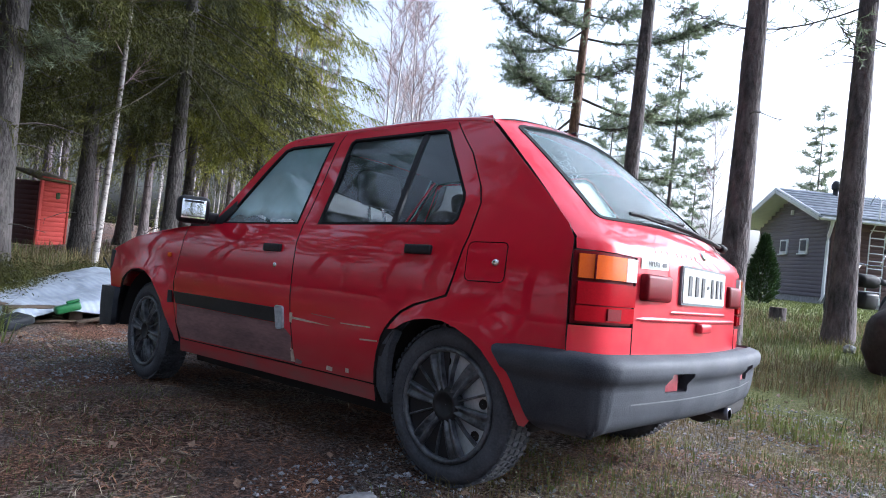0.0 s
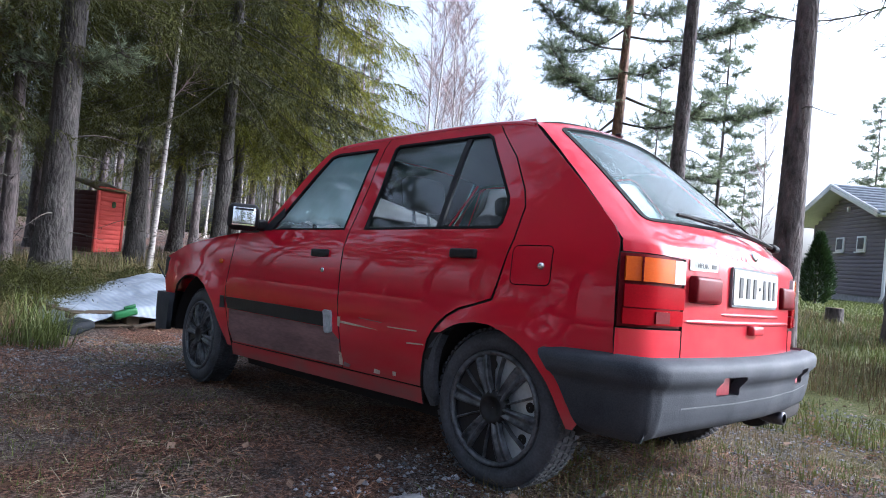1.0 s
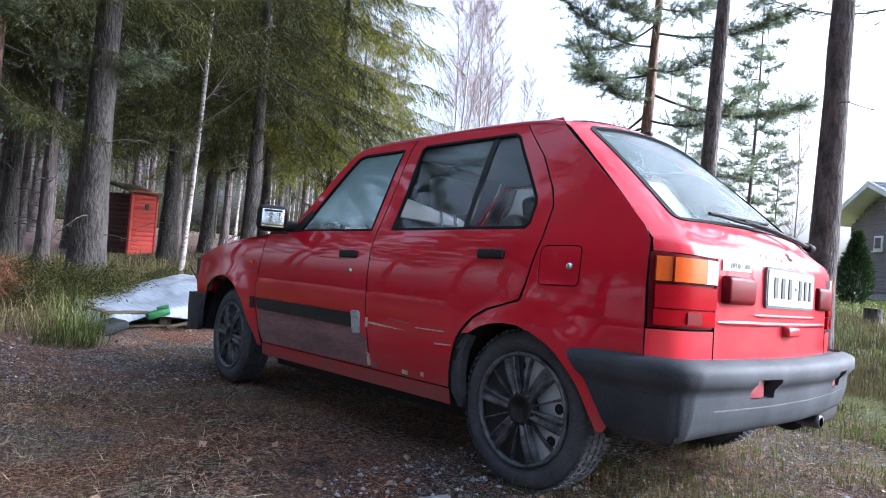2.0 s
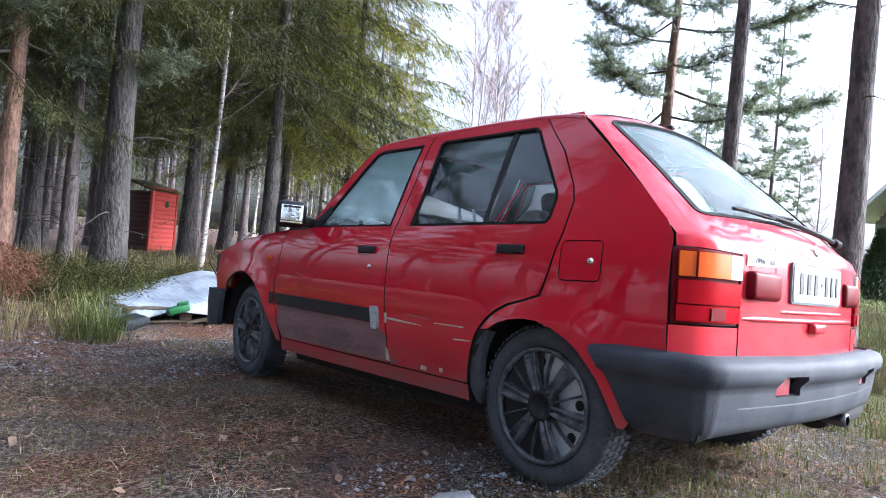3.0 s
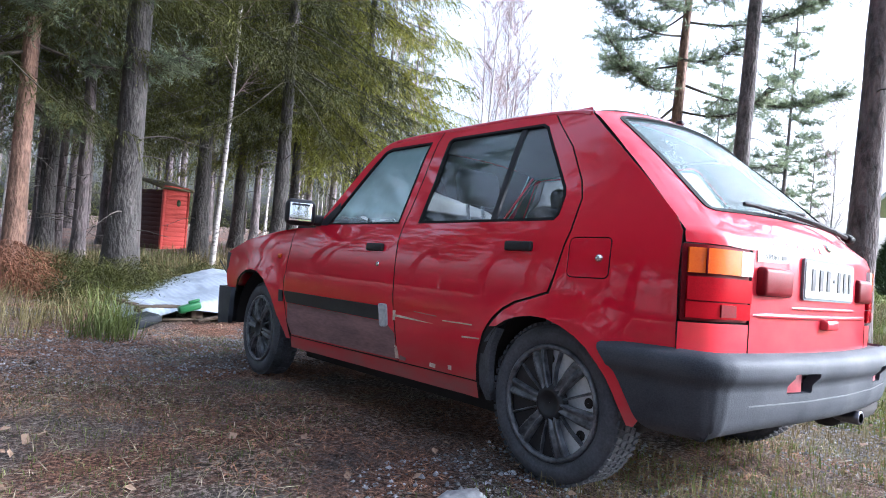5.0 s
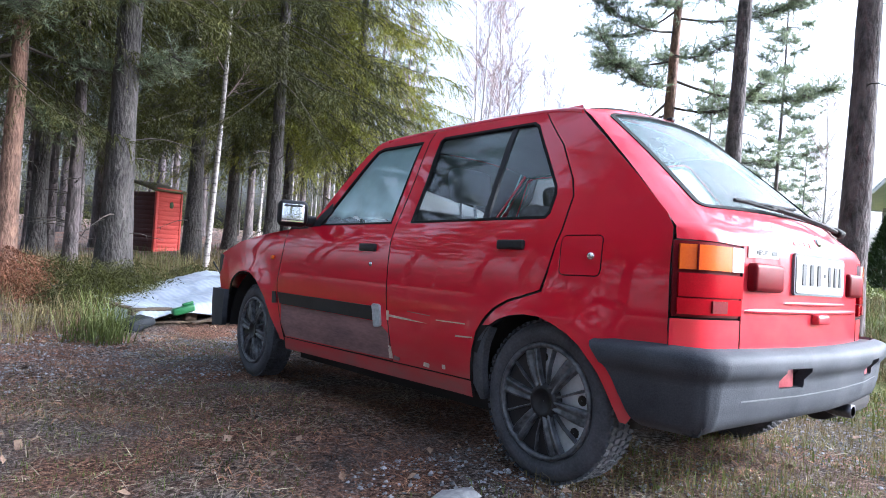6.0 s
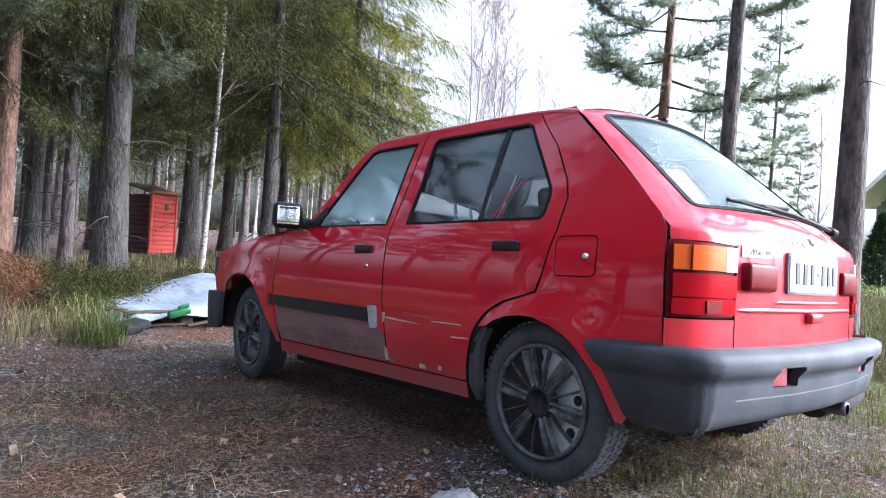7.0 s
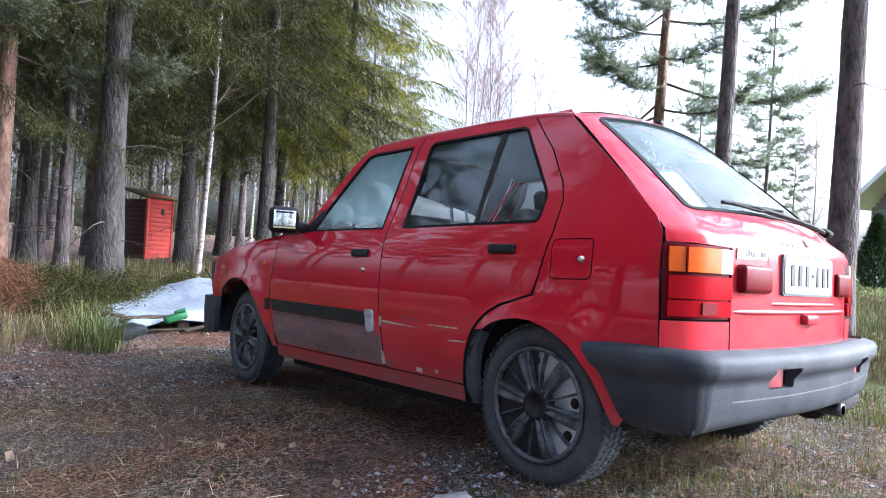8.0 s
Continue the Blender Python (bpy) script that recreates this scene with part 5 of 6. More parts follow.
def tarp_material():
    m = mat("white_striped_tarpaulin", (0.25, 0.28, 0.32), (0.37, 0.40, 0.45), rough=0.55, scale=3, fine=30, bump=0.12)
    t = m.node_tree
    n, link = t.nodes, t.links
    p = n["Principled BSDF"]
    base = p.inputs["Base Color"].links[0].from_socket
    tc, wv, mix = n.new("ShaderNodeTexCoord"), n.new("ShaderNodeTexWave"), n.new("ShaderNodeMix")
    wv.inputs["Scale"].default_value, wv.inputs["Distortion"].default_value = 5.5, 0.4
    wv.bands_direction = "X"
    mix.data_type = "RGBA"
    link.new(tc.outputs["Object"], wv.inputs["Vector"])
    mul = n.new("ShaderNodeMath")
    mul.operation = "MULTIPLY"
    mul.inputs[1].default_value = 0.6
    link.new(wv.outputs["Fac"], mul.inputs[0])
    link.new(mul.outputs[0], mix.inputs[0])
    link.new(base, mix.inputs[6])
    mix.inputs[7].default_value = (0.22, 0.26, 0.34, 1)
    link.new(mix.outputs[2], p.inputs["Base Color"])
    return m


def pbox(name, parent, material, sx, sy, sz, m, bevel=0.006, label=""):
    return part(name, box_bm(sx, sy, sz, m, bevel, 1), material, parent, label)


def boarded(name, parent, material, w, h, bh, t, m, label, top=None, lap=2.0):
    """A wall of horizontal cladding boards on a backing, each board a piece with its own lower lip."""
    x0, x1 = (-w / 2, w / 2) if top is None else top(0.1)
    wall = part(name, box_bm(x1 - x0, 0.02, min(h, 1.8) - 0.02, m @ pose((x0 + x1) / 2, t * 0.5 + 0.012, min(h, 1.8) / 2)), material, parent, label)
    shared = {}
    z = 0.0
    while z < h - 0.01:
        x0, x1 = (-w / 2, w / 2) if top is None else top(z + bh * 0.5)
        if x1 - x0 > 0.05:
            key = round(x1 - x0, 3)
            if key not in shared:
                o = part("board", box_bm(x1 - x0, t, bh - 0.007, Matrix(), 0.003, 1), material, wall)
                shared[key] = o.data
            else:
                o = new("board", shared[key])
                o.parent = wall
            o.matrix_basis = m @ pose((x0 + x1) / 2, 0, z + bh / 2, lap, 0, 0)
        z += bh
    return wall


def build_house():
    h = new("house")
    tagged(h, "small blue-grey boarded cabin with a tiled gable roof and white trim", "house")
    cx, cy = 21.8, 4.24
    gz = 0.56
    boarded("gable_wall", h, M_BOARD, 4.5, 3.6, 0.125, 0.05, pose(0.35, 0, 0.25), "blue-grey boarded gable", lambda z: (-1.95, 1.88) if z < 1.85 else (-max(0.0, (3.40 - z)) * 2.05 + -0.35 * 1, max(0.0, (3.40 - z)) * 2.05 - 0.35) if z > 2.30 else (-2.6, 1.88))
    core = bmesh.new()
    prof = [(-1.58, 0.2), (2.2, 0.2), (2.2, 2.62), (0, 3.60), (-2.22, 2.62), (-2.22, 2.1), (-1.58, 2.1)]
    a = [core.verts.new((x, 0.04, z)) for x, z in prof]
    b = [core.verts.new((x, 10, z)) for x, z in prof]
    core.faces.new(a)
    core.faces.new(b[::-1])
    for i in range(len(a)):
        core.faces.new((a[i], b[i], b[(i + 1) % len(a)], a[(i + 1) % len(a)]))
    bmesh.ops.recalc_face_normals(core, faces=core.faces[:])
    part("wall_core", core, M_BOARDB, h)
    boarded("side_wall", h, M_BOARDB, 9.9, 2.4, 0.125, 0.05, pose(2.24, 5.0, 0.25, 0, 0, 90), "brown boarded long wall")
    pbox("plinth", h, M_STONE, 3.9, 10.0, 0.75, pose(0.32, 5.0, -0.10), 0.01, "pale concrete plinth")
    pbox("porch_post", h, M_BOARD, 0.12, 0.12, 2.4, pose(-2.15, 0.1, 1.1), 0.01)
    pbox("corner_board", h, M_BOARD, 0.10, 0.04, 2.4, pose(2.22, -0.045, 1.45))
    for s in (-1, 1):
        ang = 21.5
        rf = part("roof_slope", box_bm(3.02, 11.2, 0.10, pose(s * 1.37, 4.95, 3.19, 0, s * ang, 0)), M_WHITE, h, "grey tiled roof slope")
        tl = []
        for r in range(9):
            tl.append(box_bm(0.36, 11.2, 0.035, pose(s * (0.16 + r * 0.312), 4.95, 3.725 - (0.16 + r * 0.312) * math.tan(radians(ang)) + 0.08, 0, s * (ang - 3), 0), 0.01, 1))
        part("tile_cover", join(*tl), M_ROOF, rf, "rows of grey tiles")
        pbox("bargeboard", h, M_WHITE, 3.02, 0.04, 0.20, pose(s * 1.37, -0.67, 3.18, 0, s * ang, 0), 0.006, "white bargeboard")
        ed = []
        for r in range(14):
            ed.append(box_bm(0.20, 0.10, 0.06, pose(s * (0.15 + r * 0.20), -0.64, 3.75 - (0.15 + r * 0.20) * math.tan(radians(ang)), 0, s * ang, 0), 0.015, 1))
        part("verge_cover", join(*ed), M_ROOF, rf)
        pbox("gutter", h, M_WHITE, 0.11, 11.2, 0.10, pose(s * 2.80, 4.95, 2.60), 0.03, "white gutter")
    for x in (-0.35, 0.90):
        win = pbox("window", h, M_WHITE, 0.50, 0.07, 0.50, pose(x, -0.03, 1.86), 0.01, "small white-framed window")
        pbox("pane", win, M_GLASSC, 0.36, 0.02, 0.36, pose(x, -0.072, 1.88), 0)
        pbox("blind", win, M_BOARD, 0.34, 0.01, 0.34, pose(x, -0.0655, 1.88), 0)
        pbox("sill", win, M_WHITE, 0.54, 0.06, 0.04, pose(x, -0.09, 1.60))
    pipe = tube(np.array([(2.75, -0.25, 2.56), (2.70, -0.22, 2.45), (2.36, -0.10, 2.15), (2.32, -0.09, 1.95), (2.32, -0.09, 0.3), (2.34, -0.18, 0.12)]), [0.05] * 6, 8)
    o = new("downpipe", mesh_of("downpipe", pipe[0], pipe[1], M_WHITE))
    o.parent = h
    o["label"] = "white downpipe"
    part("roof_vent", join(lathe([(.10, 0), (.10, .45), (.001, .46)], pose(0.25, 1.2, 3.5), 14), lathe([(.14, .40), (.16, .55), (.10, .68), (.001, .70)], pose(0.25, 1.2, 3.5), 14)), M_TRIM, h, "dark roof vent")
    pbox("chimney", h, M_TRIM, 0.4, 0.4, 1.4, pose(0.9, 3.4, 3.9), 0.02, "dark metal chimney")
    pbox("lamp_box", h, M_WHITE, 0.10, 0.08, 0.16, pose(0.02, -0.05, 3.02))
    lad = []
    for y in (1.05, 1.50):
        v, f = tube(np.array([(2.50, y, 0.2), (2.50, y, 2.3), (2.86, y, 2.75), (2.86, y, 3.3), (2.6, y, 3.5), (2.35, y, 3.2)]), [0.02] * 6, 6)
        o = new("rail", mesh_of("rail", v, f, M_WHITE))
        o.parent = h
    for k in range(10):
        pbox("rung", h, M_WHITE, 0.03, 0.45, 0.03, pose(2.50, 1.275, 0.35 + 0.23 * k), 0.006)
    h.matrix_world = pose(cx, cy, gz, 0, 0, -139.6)


def build_shed():
    s = new("shed")
    tagged(s, "small red-painted wooden shed under a mossy roof among the spruces", "shed")
    w, d = 0.74, 0.78
    boarded("front_wall", s, M_SHED, w, 1.52, 0.115, 0.03, pose(0, 0, 0), "red boarded front", lap=1.2)
    boarded("side_wall", s, M_SHEDSHADE, d, 1.50, 0.115, 0.03, pose(-w / 2 - 0.02, d / 2 + 0.03, 0, 0, 0, -90), "red boarded side coloured dark for its shade", lap=1.2)
    boarded("far_wall", s, M_SHED, d, 1.50, 0.115, 0.03, pose(w / 2 - 0.01, d / 2 + 0.02, 0, 0, 0, 90), "")
    pbox("corner_post", s, M_SHED, 0.07, 0.07, 1.58, pose(-w / 2, 0.0, 0.78), 0.006, "bright red corner board")
    pbox("corner_post", s, M_SHED, 0.06, 0.06, 1.56, pose(w / 2, 0.0, 0.77))
    pbox("roof", s, M_MOSS, w + 0.24, d + 0.30, 0.05, pose(-0.03, d / 2 + 0.02, 1.65, 13, 0, 0), 0.02, "mossy brown roof")
    pbox("wreath", s, M_THUJA, 0.10, 0.04, 0.16, pose(0.06, -0.03, 1.20), 0.03)
    x, y = at_az(17.05, 14.5)
    turn = pose(0, 0, 0, 0, 0, 22)
    x, y, _ = Vector((x, y, 0)) + turn @ Vector((0.8 * w / 2, 0, 0))
    s.matrix_world = pose(x, y, ground_z(x, y) - 0.04, 0, 0, 22) @ Matrix.Scale(0.82, 4)


def build_tarp_pile():
    p = new("tarpaulin")
    tagged(p, "white striped tarpaulin draped over wooden pallets beside the car's nose", "tarpaulin")
    verts, faces = [], []
    nx, ny = 90, 40
    for i in range(nx + 1):
        for j in range(ny + 1):
            u, v = i / nx, j / ny
            x, y = 2.35 * u, 1.55 * v
            top = 0.02 + 0.27 * min(1, u / 0.62)
            z = top * (0.42 + 0.58 * min(1.0, v / 0.60) ** 0.8)
            if v < 0.06:
                z -= 0.05 * (1 - v / 0.06) * (1 + 0.6 * math.sin(u * 23))
            if u < 0.06:
                z -= 0.10 * (1 - u / 0.06)
            if u > 0.85:
                z -= 0.25 * (u - 0.85) / 0.15
            z += 0.012 * math.sin(x * 2 * math.pi / 0.055) * (0.4 + 0.6 * min(1, v / 0.2)) * 0.25
            z += 0.03 * noise.noise(Vector((x * 3, y * 3, 0))) + 0.012 * noise.noise(Vector((x * 11, y * 9, 5)))
            y2 = y + 0.06 * noise.noise(Vector((x * 2.3, 0, 8))) * (1 - v) + 0.05 * math.sin(u * 9) * (1 - v)
            verts.append((x, y2, z + 0.10))
    for i in range(nx):
        for j in range(ny):
            a = i * (ny + 1) + j
            faces.append((a, a + ny + 1, a + ny + 2, a + 1))
    me = mesh_of("sheet", verts, faces, tarp_material())
    o = new("sheet", me)
    o.parent = p
    o.modifiers.new("thickness", "SOLIDIFY").thickness = 0.004
    x, y = at_az(15.6, 6.3)
    z = ground_z(x, y)
    m = pose(x, y, z, 0, 0, 6)
    p.matrix_world = m
    cord = []
    for u in (0.9, 1.5):
        cord.append(tube(np.array([(u, 0.02, 0.20 + u * .1), (u + .08, 0.20, 0.33 + u * .1), (u + .12, 0.5, 0.52 + u * .06)]), [0.008] * 3, 5))
    v, f = merge(cord)
    o = new("strap", mesh_of("strap", v, f, M_BLACKBAG))
    o.parent = p
    # pallets beneath
    for k, (px, py) in enumerate(((0.08, 0.10), (1.25, 0.12))):
        pal = new("pallet")
        tagged(pal, "weathered wooden pallet lying under the tarpaulin", "pallet", "pallets under the tarpaulin")
        for j in range(5):
            pbox("deck_board", pal, M_PALLET, 1.1, 0.13, 0.022, pose(0.55, 0.07 + j * 0.22, 0.133))
        for bx in (0.06, 0.55, 1.04):
            for by in (0.07, 0.51, 0.95):
                pbox("block", pal, M_PALLET, 0.12, 0.12, 0.10, pose(bx, by, 0.072))
        for by in (0.07, 0.51, 0.95):
            pbox("runner", pal, M_PALLET, 1.1, 0.11, 0.02, pose(0.55, by, 0.012))
        pal.matrix_world = m @ pose(px, py, 0.0)
    can = new("canister")
    tagged(can, "green plastic canister lying on the pallets", "canister")
    part("body", box_bm(0.24, 0.11, 0.08, Matrix(), 0.025, 3), M_GREEN, can)
    part("grip", box_bm(0.12, 0.04, 0.03, pose(0.06, 0, 0.055), 0.01, 2), M_GREEN, can)
    can.matrix_world = m @ pose(0.47, -0.05, 0.15, 0, -16, -10) @ Matrix.Scale(0.85, 4)
    bag = box_bm(0.26, 0.20, 0.10, Matrix(), 0.04, 3)
    for v in bag.verts:
        v.co += Vector((1, 1, 1)) * 0.02 * noise.noise(v.co * 9)
    b = part("bundle", bag, M_BLACKBAG, None)
    tagged(b, "black plastic bundle lying on the ground", "bag")
    b.matrix_world = m @ pose(0.04, -0.10, 0.05, 0, -14, 12)
    plank = part("plank", box_bm(0.95, 0.05, 0.025, Matrix(), 0.004, 1), M_PALLET, None)
    tagged(plank, "loose weathered board leaning on the pallet", "board")
    plank.matrix_world = m @ pose(1.0, -0.10, 0.105, 0, -9, 0)


def cone_bush(name, label, cat, az, d, height, radius, count, material, size, stem=True):
    rng = np.random.default_rng(int(az * 100))
    n = count
    t = rng.uniform(0, 1, n) ** 0.8
    a = rng.uniform(0, 6.283, n)
    r = radius * np.clip(np.minimum(1.0, (1 - t) * 1.6) + 0.05, 0, 1) * rng.uniform(0.55, 1.0, n) * (0.55 + 0.45 * np.minimum(1, t / 0.15))
    base = np.stack([r * np.cos(a), r * np.sin(a), 0.03 + t * height], 1)
    way = unit(np.stack([np.cos(a), np.sin(a), np.full(n, 1.1)], 1) + rng.normal(0, 0.5, (n, 3)))
    tris = blades(base, way, rng.uniform(0.6, 1.3, n) * size, rng.uniform(0.2, 0.4, n) * size, rng)
    b = new(name)
    tagged(b, label, cat)
    o = new("foliage", tri_mesh("foliage", tris, material))
    o.parent = b
    o["kind"] = "stuff"
    v, f = tube(np.array([(0, 0, -0.05), (0, 0, height * 0.8)]), [0.03, 0.008], 6)
    o = new("stem", mesh_of("stem", v, f, M_LIMB))
    o.parent = b
    x, y = at_az(az, d)
    b.matrix_world = pose(x, y, ground_z(x, y))
    return b


def sapling(az, d, height, radius, seed, material, label, name="young_spruce"):
    rng = np.random.default_rng(seed)
    tris, limbs = spruce_crown(rng, height, 0.08, radius, 9, 7, 0.012, 9, 0.7)
    limbs = stubs(rng, 0.02, height * 0.6, 10, radius * 0.8, 0.01)
    t = make_tree(name, label, None, limb_mesh(limbs, M_LIMB), tri_mesh("crown", tris, material))
    t["category"] = "bush"
    for o in t.children:
        o["kind"] = "stuff"
    x, y = at_az(az, d)
    t.matrix_basis = pose(x, y, ground_z(x, y))
    return t


build_house()
build_shed()
build_tarp_pile()
cone_bush("thuja", "dense dark green thuja standing by the cabin", "bush", 75.1, 17.0, 1.55, 0.36, 5200, M_THUJA, 0.11)
sapling(13.0, 7.4, 0.42, 0.70, 31, M_SPRUCE, "low young spruce growing in the grass bank")
sapling(15.6, 7.7, 0.55, 0.50, 32, M_SPRUCE, "young spruce with spreading green twigs")
sapling(11.2, 8.1, 0.5, 0.7, 33, M_SPRUCE, "low young spruce beside the tall grass")
sapling(20.3, 9.5, 0.4, 0.45, 34, M_SPRUCE, "small spruce at the foot of the trunks")
sapling(7.0, 7.8, 0.55, 0.34, 35, M_FERN, "withered rust-brown bracken at the wood's edge", "bracken")


def rock(name, label, cat, x, y, z, size, material, seed):
    bm = bmesh.new()
    bmesh.ops.create_icosphere(bm, subdivisions=4, radius=1)
    for v in bm.verts:
        v.co *= 1 + 0.22 * noise.noise(v.co * 1.3 + Vector((seed, 0, 0))) + 0.05 * noise.noise(v.co * 5 + Vector((0, seed, 0)))
        v.co = Vector((v.co.x * size[0], v.co.y * size[1], v.co.z * size[2]))
    for f in bm.faces:
        f.smooth = True
    o = part(name, bm, material, None)
    o.location = (x, y, z)
    return tagged(o, label, cat)


x, y = at_az(85.9, 7.6)
rock("boulder", "large dark boulder at the edge of the grass", "rock", x, y, ground_z(x, y) + 0.26, (0.50, 0.48, 0.56), M_BOULDER, 3)
x, y = at_az(81.4, 8.6)
rock("stone", "pale grey stone beside a pine trunk", "rock", x, y, ground_z(x, y) + 0.03, (0.09, 0.07, 0.05), M_STONE, 8)
rock("stone", "flat grey stone half buried in the yard", "rock", -1.11, 0.03, ground_z(-1.11, 0.03) - 0.004, (0.10, 0.055, 0.024), M_STONE, 5)
stump = new("stump")
tagged(stump, "sawn tree stump standing in the grass", "stump")
part("bark", lathe([(.135, -.05), (.12, .05), (.115, .22)], Matrix(), 20), M_BARKD, stump)
part("cut_face", lathe([(.116, .218), (.11, .226), (.001, .228)], Matrix(), 20), M_PALLET, stump, "pale sawn top")
x, y = at_az(76.45, 11.0)
stump.matrix_world = pose(x, y, ground_z(x, y))


def build_motorcycle():
    b = new("motorcycle")
    tagged(b, "dark motorcycle parked on the lawn by the cabin", "motorcycle")
    for y in (-0.62, 0.62):
        ring = [(.24 + .06 * math.cos(q * math.pi / 4), .05 * math.sin(q * math.pi / 4)) for q in range(8)]
        w = part("wheel", lathe(ring, pose(0, y, .30, 0, 90, 0), 28, True), M_TYRE, b)
        part("rim", lathe([(.05, .03), (.19, .02), (.20, -.02), (.05, -.03)], pose(0, y, .30, 0, 90, 0), 28, True), M_TRIM, w)
    part("tank", box_bm(.26, .46, .22, pose(0, .14, .72), .09, 3), M_RUBBER, b)
    part("seat", box_bm(.26, .60, .10, pose(0, -.36, .72, 4), .04, 3), M_CABIN, b)
    part("engine", box_bm(.24, .34, .28, pose(0, .05, .40), .05, 2), M_TRIM, b)
    v, f = tube(np.array([(0, .62, .30), (0, .42, .85), (0, .36, .98)]), [.03] * 3, 8)
    o = new("fork", mesh_of("fork", v, f, M_CHROME))
    o.parent = b
    v, f = tube(np.array([(-.38, .22, 1.02), (-.2, .34, .99), (.2, .34, .99), (.38, .22, 1.02)]), [.014] * 4, 6)
    o = new("handlebar", mesh_of("handlebar", v, f, M_CHROME))
    o.parent = b
    for s in (-1, 1):
        v, f = tube(np.array([(s * .28, .27, 1.0), (s * .33, .25, 1.22)]), [.008] * 2, 6)
        o = new("mirror_stalk", mesh_of("mirror_stalk", v, f, M_CHROME))
        o.parent = b
        part("mirror", box_bm(.12, .02, .08, pose(s * .34, .25, 1.25), .01, 2), M_TRIM, b)
    part("headlamp", lathe([(.001, .09), (.07, .08), (.09, .03), (.08, -.06), (.001, -.08)], pose(0, .50, .86, -90, 0, 0), 20), M_CHROME, b)
    x, y = at_az(82.0, 13.0)
    b.matrix_world = pose(x, y, ground_z(x, y), 0, -8, 60)


build_motorcycle()


# ---- grass, litter and gravel ----
def gz_all(x, y):
    return np.array([ground_z(a, b) + 0.022 * noise.noise(Vector((a * 1.7, b * 1.7, 0))) + 0.010 * noise.noise(Vector((a * 7, b * 7, 3))) * min(1, 8 / (math.hypot(a + 1.2, b - 0.6) + 1)) - 0.008 for a, b in zip(x, y)])


def scatter(rng, n, x0, x1, y0, y1, clump=0.0, hit=None):
    x, y = rng.uniform(x0, x1, n), rng.uniform(y0, y1, n)
    if clump:
        keep = np.array([noise.noise(Vector((a * clump, b * clump, 1.7))) + 0.35 * noise.noise(Vector((a * clump * 4, b * clump * 4, 4))) > -0.05 for a, b in zip(x, y)])
        x, y = x[keep], y[keep]
    if hit is not None:
        k = hit(x, y)
        x, y = x[k], y[k]
    return x, y, gz_all(x, y)


def grass_object(name, label, x, y, z, lo, hi, width, material, seed, bend=0.6):
    rng = np.random.default_rng(seed)
    n = len(x)
    a = rng.uniform(0, 6.283, n)
    out = np.stack([np.cos(a), np.sin(a), np.zeros(n)], 1)
    side = np.stack([-np.sin(a), np.cos(a), np.zeros(n)], 1)
    h = rng.uniform(lo, hi, n)[:, None]
    w = (rng.uniform(0.6, 1.3, n) * width)[:, None] * 0.5
    q = rng.uniform(0.05, bend, n)[:, None]
    p0 = np.stack([x, y, z - 0.01], 1)
    p1 = p0 + np.array([0, 0, 0.55]) * h + out * h * q * 0.25
    p2 = p0 + np.array([0, 0, 1.0]) * h * (1 - 0.45 * q) + out * h * q
    # keep each blade one island
    verts = np.concatenate([p0 - side * w, p0 + side * w, p1 + side * w * 0.8, p1 - side * w * 0.8, p2]).astype(np.float32)
    i = np.arange(n)
    f = np.concatenate([np.stack([i, i + n, i + 2 * n, i + 3 * n], 1)])
    g = np.stack([i + 3 * n, i + 2 * n, i + 4 * n], 1)
    me = bpy.data.meshes.new(name)
    me.from_pydata(verts.tolist(), [], f.tolist() + g.tolist())
    me.materials.append(material)
    o = new(name, me)
    tagged(o, label, "grass", kind="stuff")
    return o


off_car = lambda x, y: ~((np.abs(x) < 0.80) & (y > -0.55) & (y < 3.0))
not_tarp = lambda x, y: ~((x > -1.0) & (x < 1.6) & (y > 4.4) & (y < 6.2))
r = np.random.default_rng(41)
grass_object("tall_grass", "tall green grass on the bank by the wood", *scatter(r, 9000, -3.4, -1.0, 3.7, 7.2, 0.9, not_tarp), 0.12, 0.50, 0.009, M_GRASSG, 1, 1.4)
grass_object("tall_grass", "dry straw-coloured grass on the bank", *scatter(r, 9000, -4.2, -0.75, 3.8, 8.5, 1.3, not_tarp), 0.10, 0.42, 0.007, M_GRASSY, 2, 1.5)
grass_object("tall_grass", "dry grass behind the tarpaulin", *scatter(r, 12000, -1.2, 6.0, 5.6, 10.5, 0.0, not_tarp), 0.12, 0.42, 0.009, M_GRASSY, 3, 0.9)
grass_object("tall_grass", "mixed green grass behind the tarpaulin", *scatter(r, 6000, -1.2, 6.0, 6.0, 11.5, 0.7, not_tarp), 0.12, 0.36, 0.010, M_GRASSG, 4, 0.9)
grass_object("meadow_grass", "uneven yellowing grass beside the car", *scatter(r, 26000, 1.5, 9.5, -2.2, 3.2, 0.6, off_car), 0.03, 0.18, 0.008, M_GRASSG, 5, 1.0)
grass_object("meadow_grass", "dry yellow grass beside the car", *scatter(r, 26000, 2.0, 9.5, -2.0, 3.4, 0.9, off_car), 0.04, 0.22, 0.007, M_GRASSY, 6, 1.0)
grass_object("lawn_grass", "short green lawn in front of the cabin", *scatter(r, 22000, 8.0, 20.0, -1.5, 5.5), 0.03, 0.09, 0.018, M_GRASSG, 7, 0.8)
grass_object("yard_grass", "thin short grass on the trodden yard", *scatter(r, 40000, -2.8, 2.6, -1.4, 3.9, 1.1, off_car), 0.010, 0.045, 0.004, M_GRASSG, 8, 1.0)
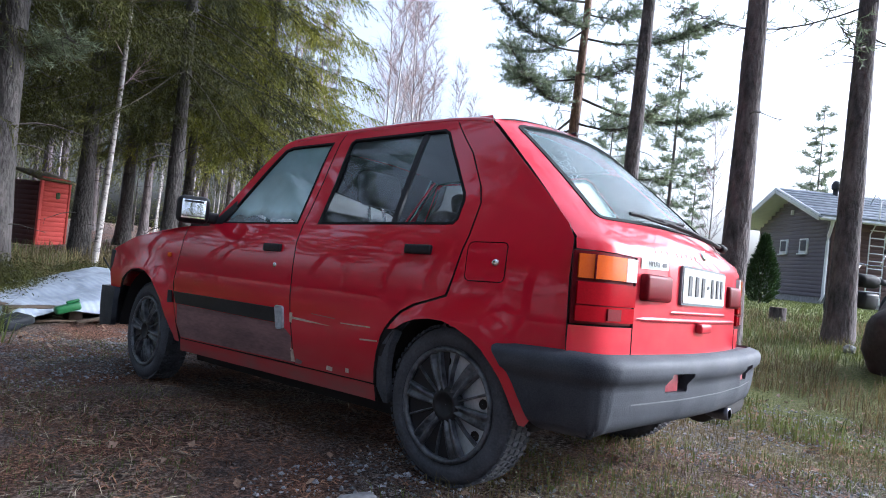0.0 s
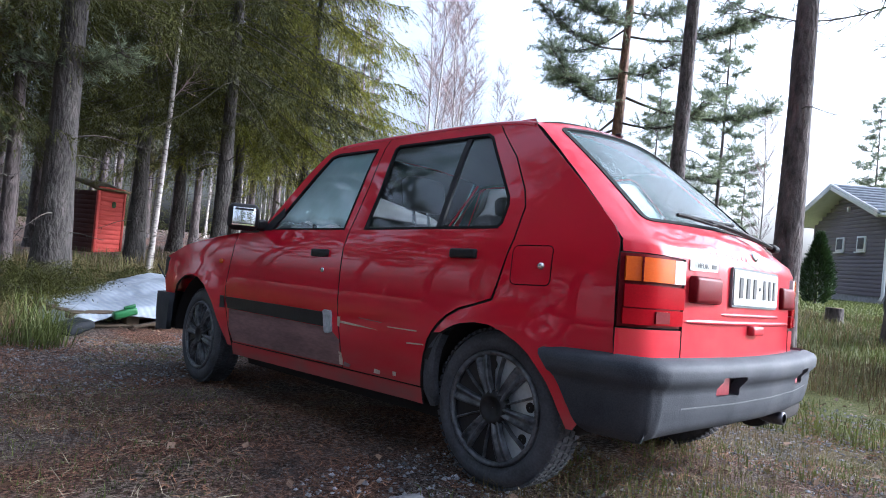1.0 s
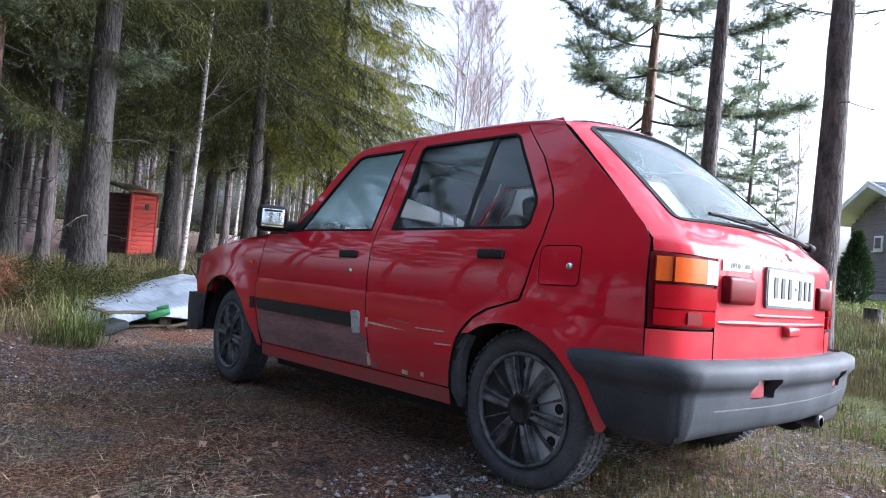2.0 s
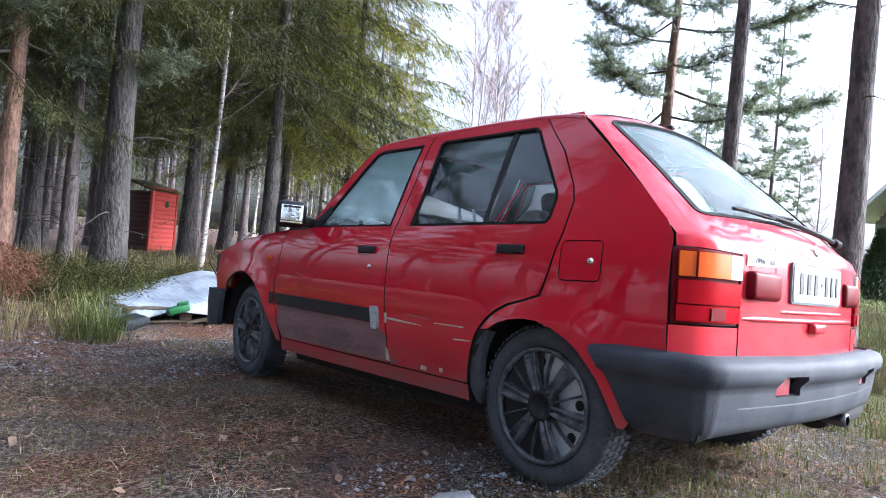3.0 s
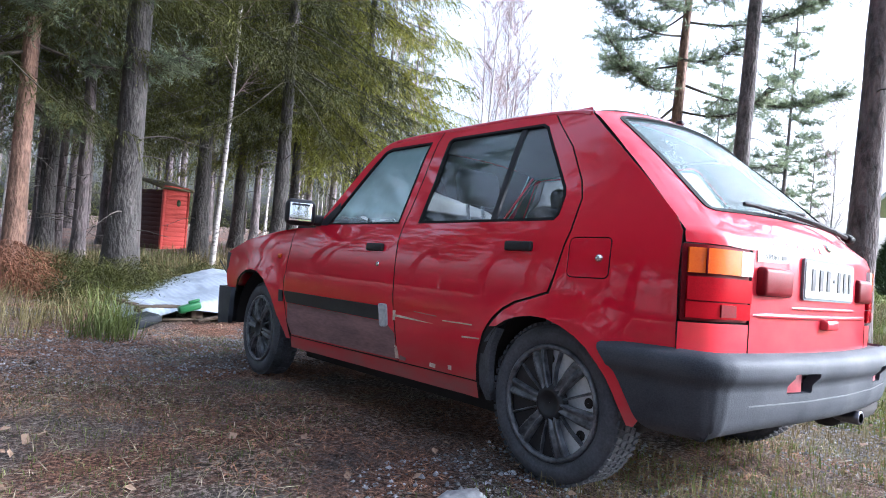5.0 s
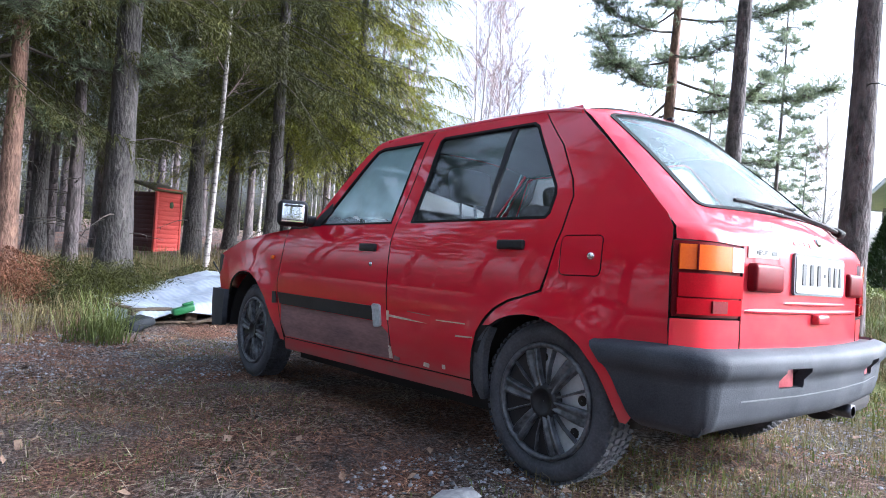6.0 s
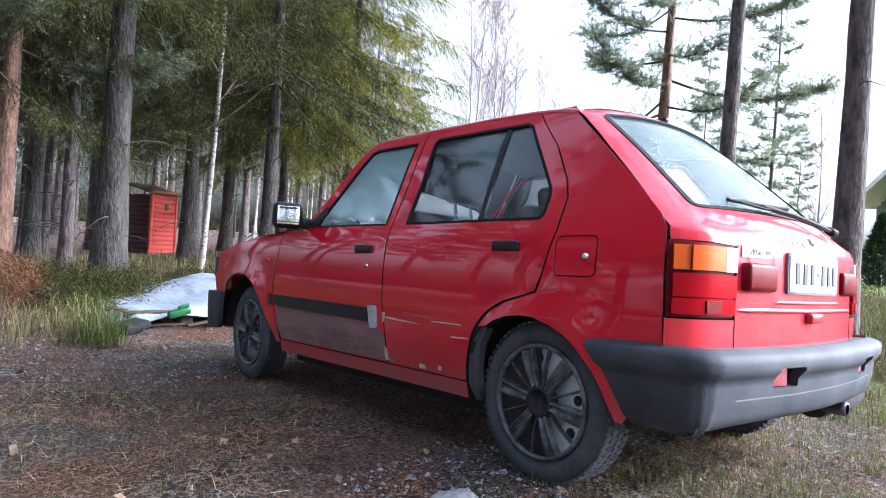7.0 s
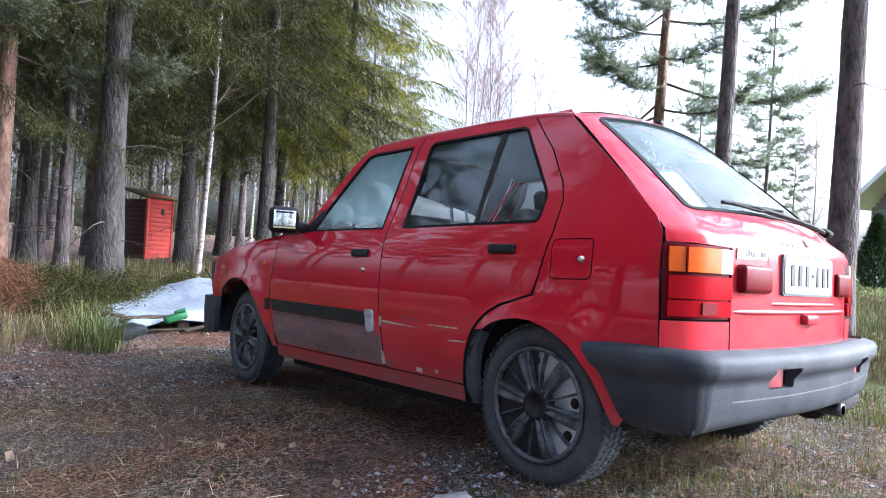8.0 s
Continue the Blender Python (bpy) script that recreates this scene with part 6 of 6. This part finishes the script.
grass_object("yard_grass", "dead thin grass on the trodden yard", *scatter(r, 15000, -3.0, 2.6, -1.4, 4.2, 0.8, off_car), 0.015, 0.06, 0.003, M_GRASSY, 9, 1.0)


def flat_litter(name, label, cat, n, x0, x1, y0, y1, lo, hi, ratio, material, seed, clump=0.0, tilt=0.25):
    rng = np.random.default_rng(seed)
    x, y, z = scatter(rng, n, x0, x1, y0, y1, clump)
    n = len(x)
    a = rng.uniform(0, 6.283, n)
    d = unit(np.stack([np.cos(a), np.sin(a), rng.normal(0, tilt, n)], 1))
    s = unit(np.stack([-np.sin(a), np.cos(a), rng.normal(0, tilt, n)], 1))
    L = rng.uniform(lo, hi, n)[:, None]
    w = L * ratio * rng.uniform(0.7, 1.3, n)[:, None]
    c = np.stack([x, y, z + rng.uniform(0.004, 0.014, n)], 1)
    up = np.array([0, 0, 1.0])
    v = np.concatenate([c - d * L / 2, c + s * w / 2 + up * w * 0.12, c + d * L / 2, c - s * w / 2 + up * w * 0.12])
    i = np.arange(n)
    me = bpy.data.meshes.new(name)
    me.from_pydata(v.tolist(), [], np.stack([i, i + n, i + 2 * n, i + 3 * n], 1).tolist())
    me.materials.append(material)
    o = new(name, me)
    tagged(o, label, cat, kind="stuff")


flat_litter("needle_litter", "brown fallen needles and stalks on the yard", "litter", 130000, -3.2, 3.0, -1.5, 4.4, 0.014, 0.055, 0.085, M_NEEDLE, 51, 1.6, 0.4)
flat_litter("needle_litter", "pale dry stalks lying on the yard", "litter", 26000, -3.2, 3.0, -1.5, 4.4, 0.02, 0.13, 0.022, M_STALK, 52, 1.1, 0.3)
flat_litter("leaf_litter", "curled brown leaves lying about the yard", "leaves", 1500, -3.5, 4.5, -1.5, 5.0, 0.02, 0.055, 0.6, M_LEAF, 53, 0.0, 0.35)
flat_litter("leaf_litter", "fallen leaves in the grass bank", "leaves", 1200, -4, 4, 4.5, 10, 0.03, 0.07, 0.6, M_LEAF, 54, 0.0, 0.5)


def pebbles(n, seed):
    rng = np.random.default_rng(seed)
    x, y, z = scatter(rng, n, -3.2, 3.0, -1.4, 4.4, 0.45)
    n = len(x)
    octa = np.array([(1, 0, 0), (0, 1, 0), (-1, 0, 0), (0, -1, 0), (0, 0, 0.7), (0, 0, -0.7)], float)
    fac = np.array([(0, 1, 4), (1, 2, 4), (2, 3, 4), (3, 0, 4), (1, 0, 5), (2, 1, 5), (3, 2, 5), (0, 3, 5)])
    size = 0.003 + 0.010 * rng.random(n) ** 4
    a = rng.uniform(0, 6.283, n)
    p = octa[None] * (size[:, None, None] * rng.uniform(0.6, 1.3, (n, 6, 1)))
    ca, sa = np.cos(a)[:, None], np.sin(a)[:, None]
    q = np.stack([p[..., 0] * ca - p[..., 1] * sa, p[..., 0] * sa + p[..., 1] * ca, p[..., 2]], -1) + np.stack([x, y, z + size * 0.3], 1)[:, None]
    f = fac[None] + (np.arange(n) * 6)[:, None, None]
    me = mesh_of("gravel", q.reshape(-1, 3).tolist(), f.reshape(-1, 3).tolist(), M_GRIT, False)
    tagged(new("gravel", me), "small grey gravel trodden into the soil", "gravel", kind="stuff")


pebbles(55000, 61)

grass_object("yard_grass", "short green grass round the car's tail", *scatter(r, 8000, -1.1, 3.0, -1.5, 0.2, 1.4), 0.015, 0.075, 0.005, M_GRASSG, 10, 1.0)
grass_object("yard_grass", "short dry grass round the car's tail", *scatter(r, 9000, -1.1, 3.0, -1.5, 0.2, 0.9), 0.02, 0.09, 0.004, M_GRASSY, 11, 1.0)
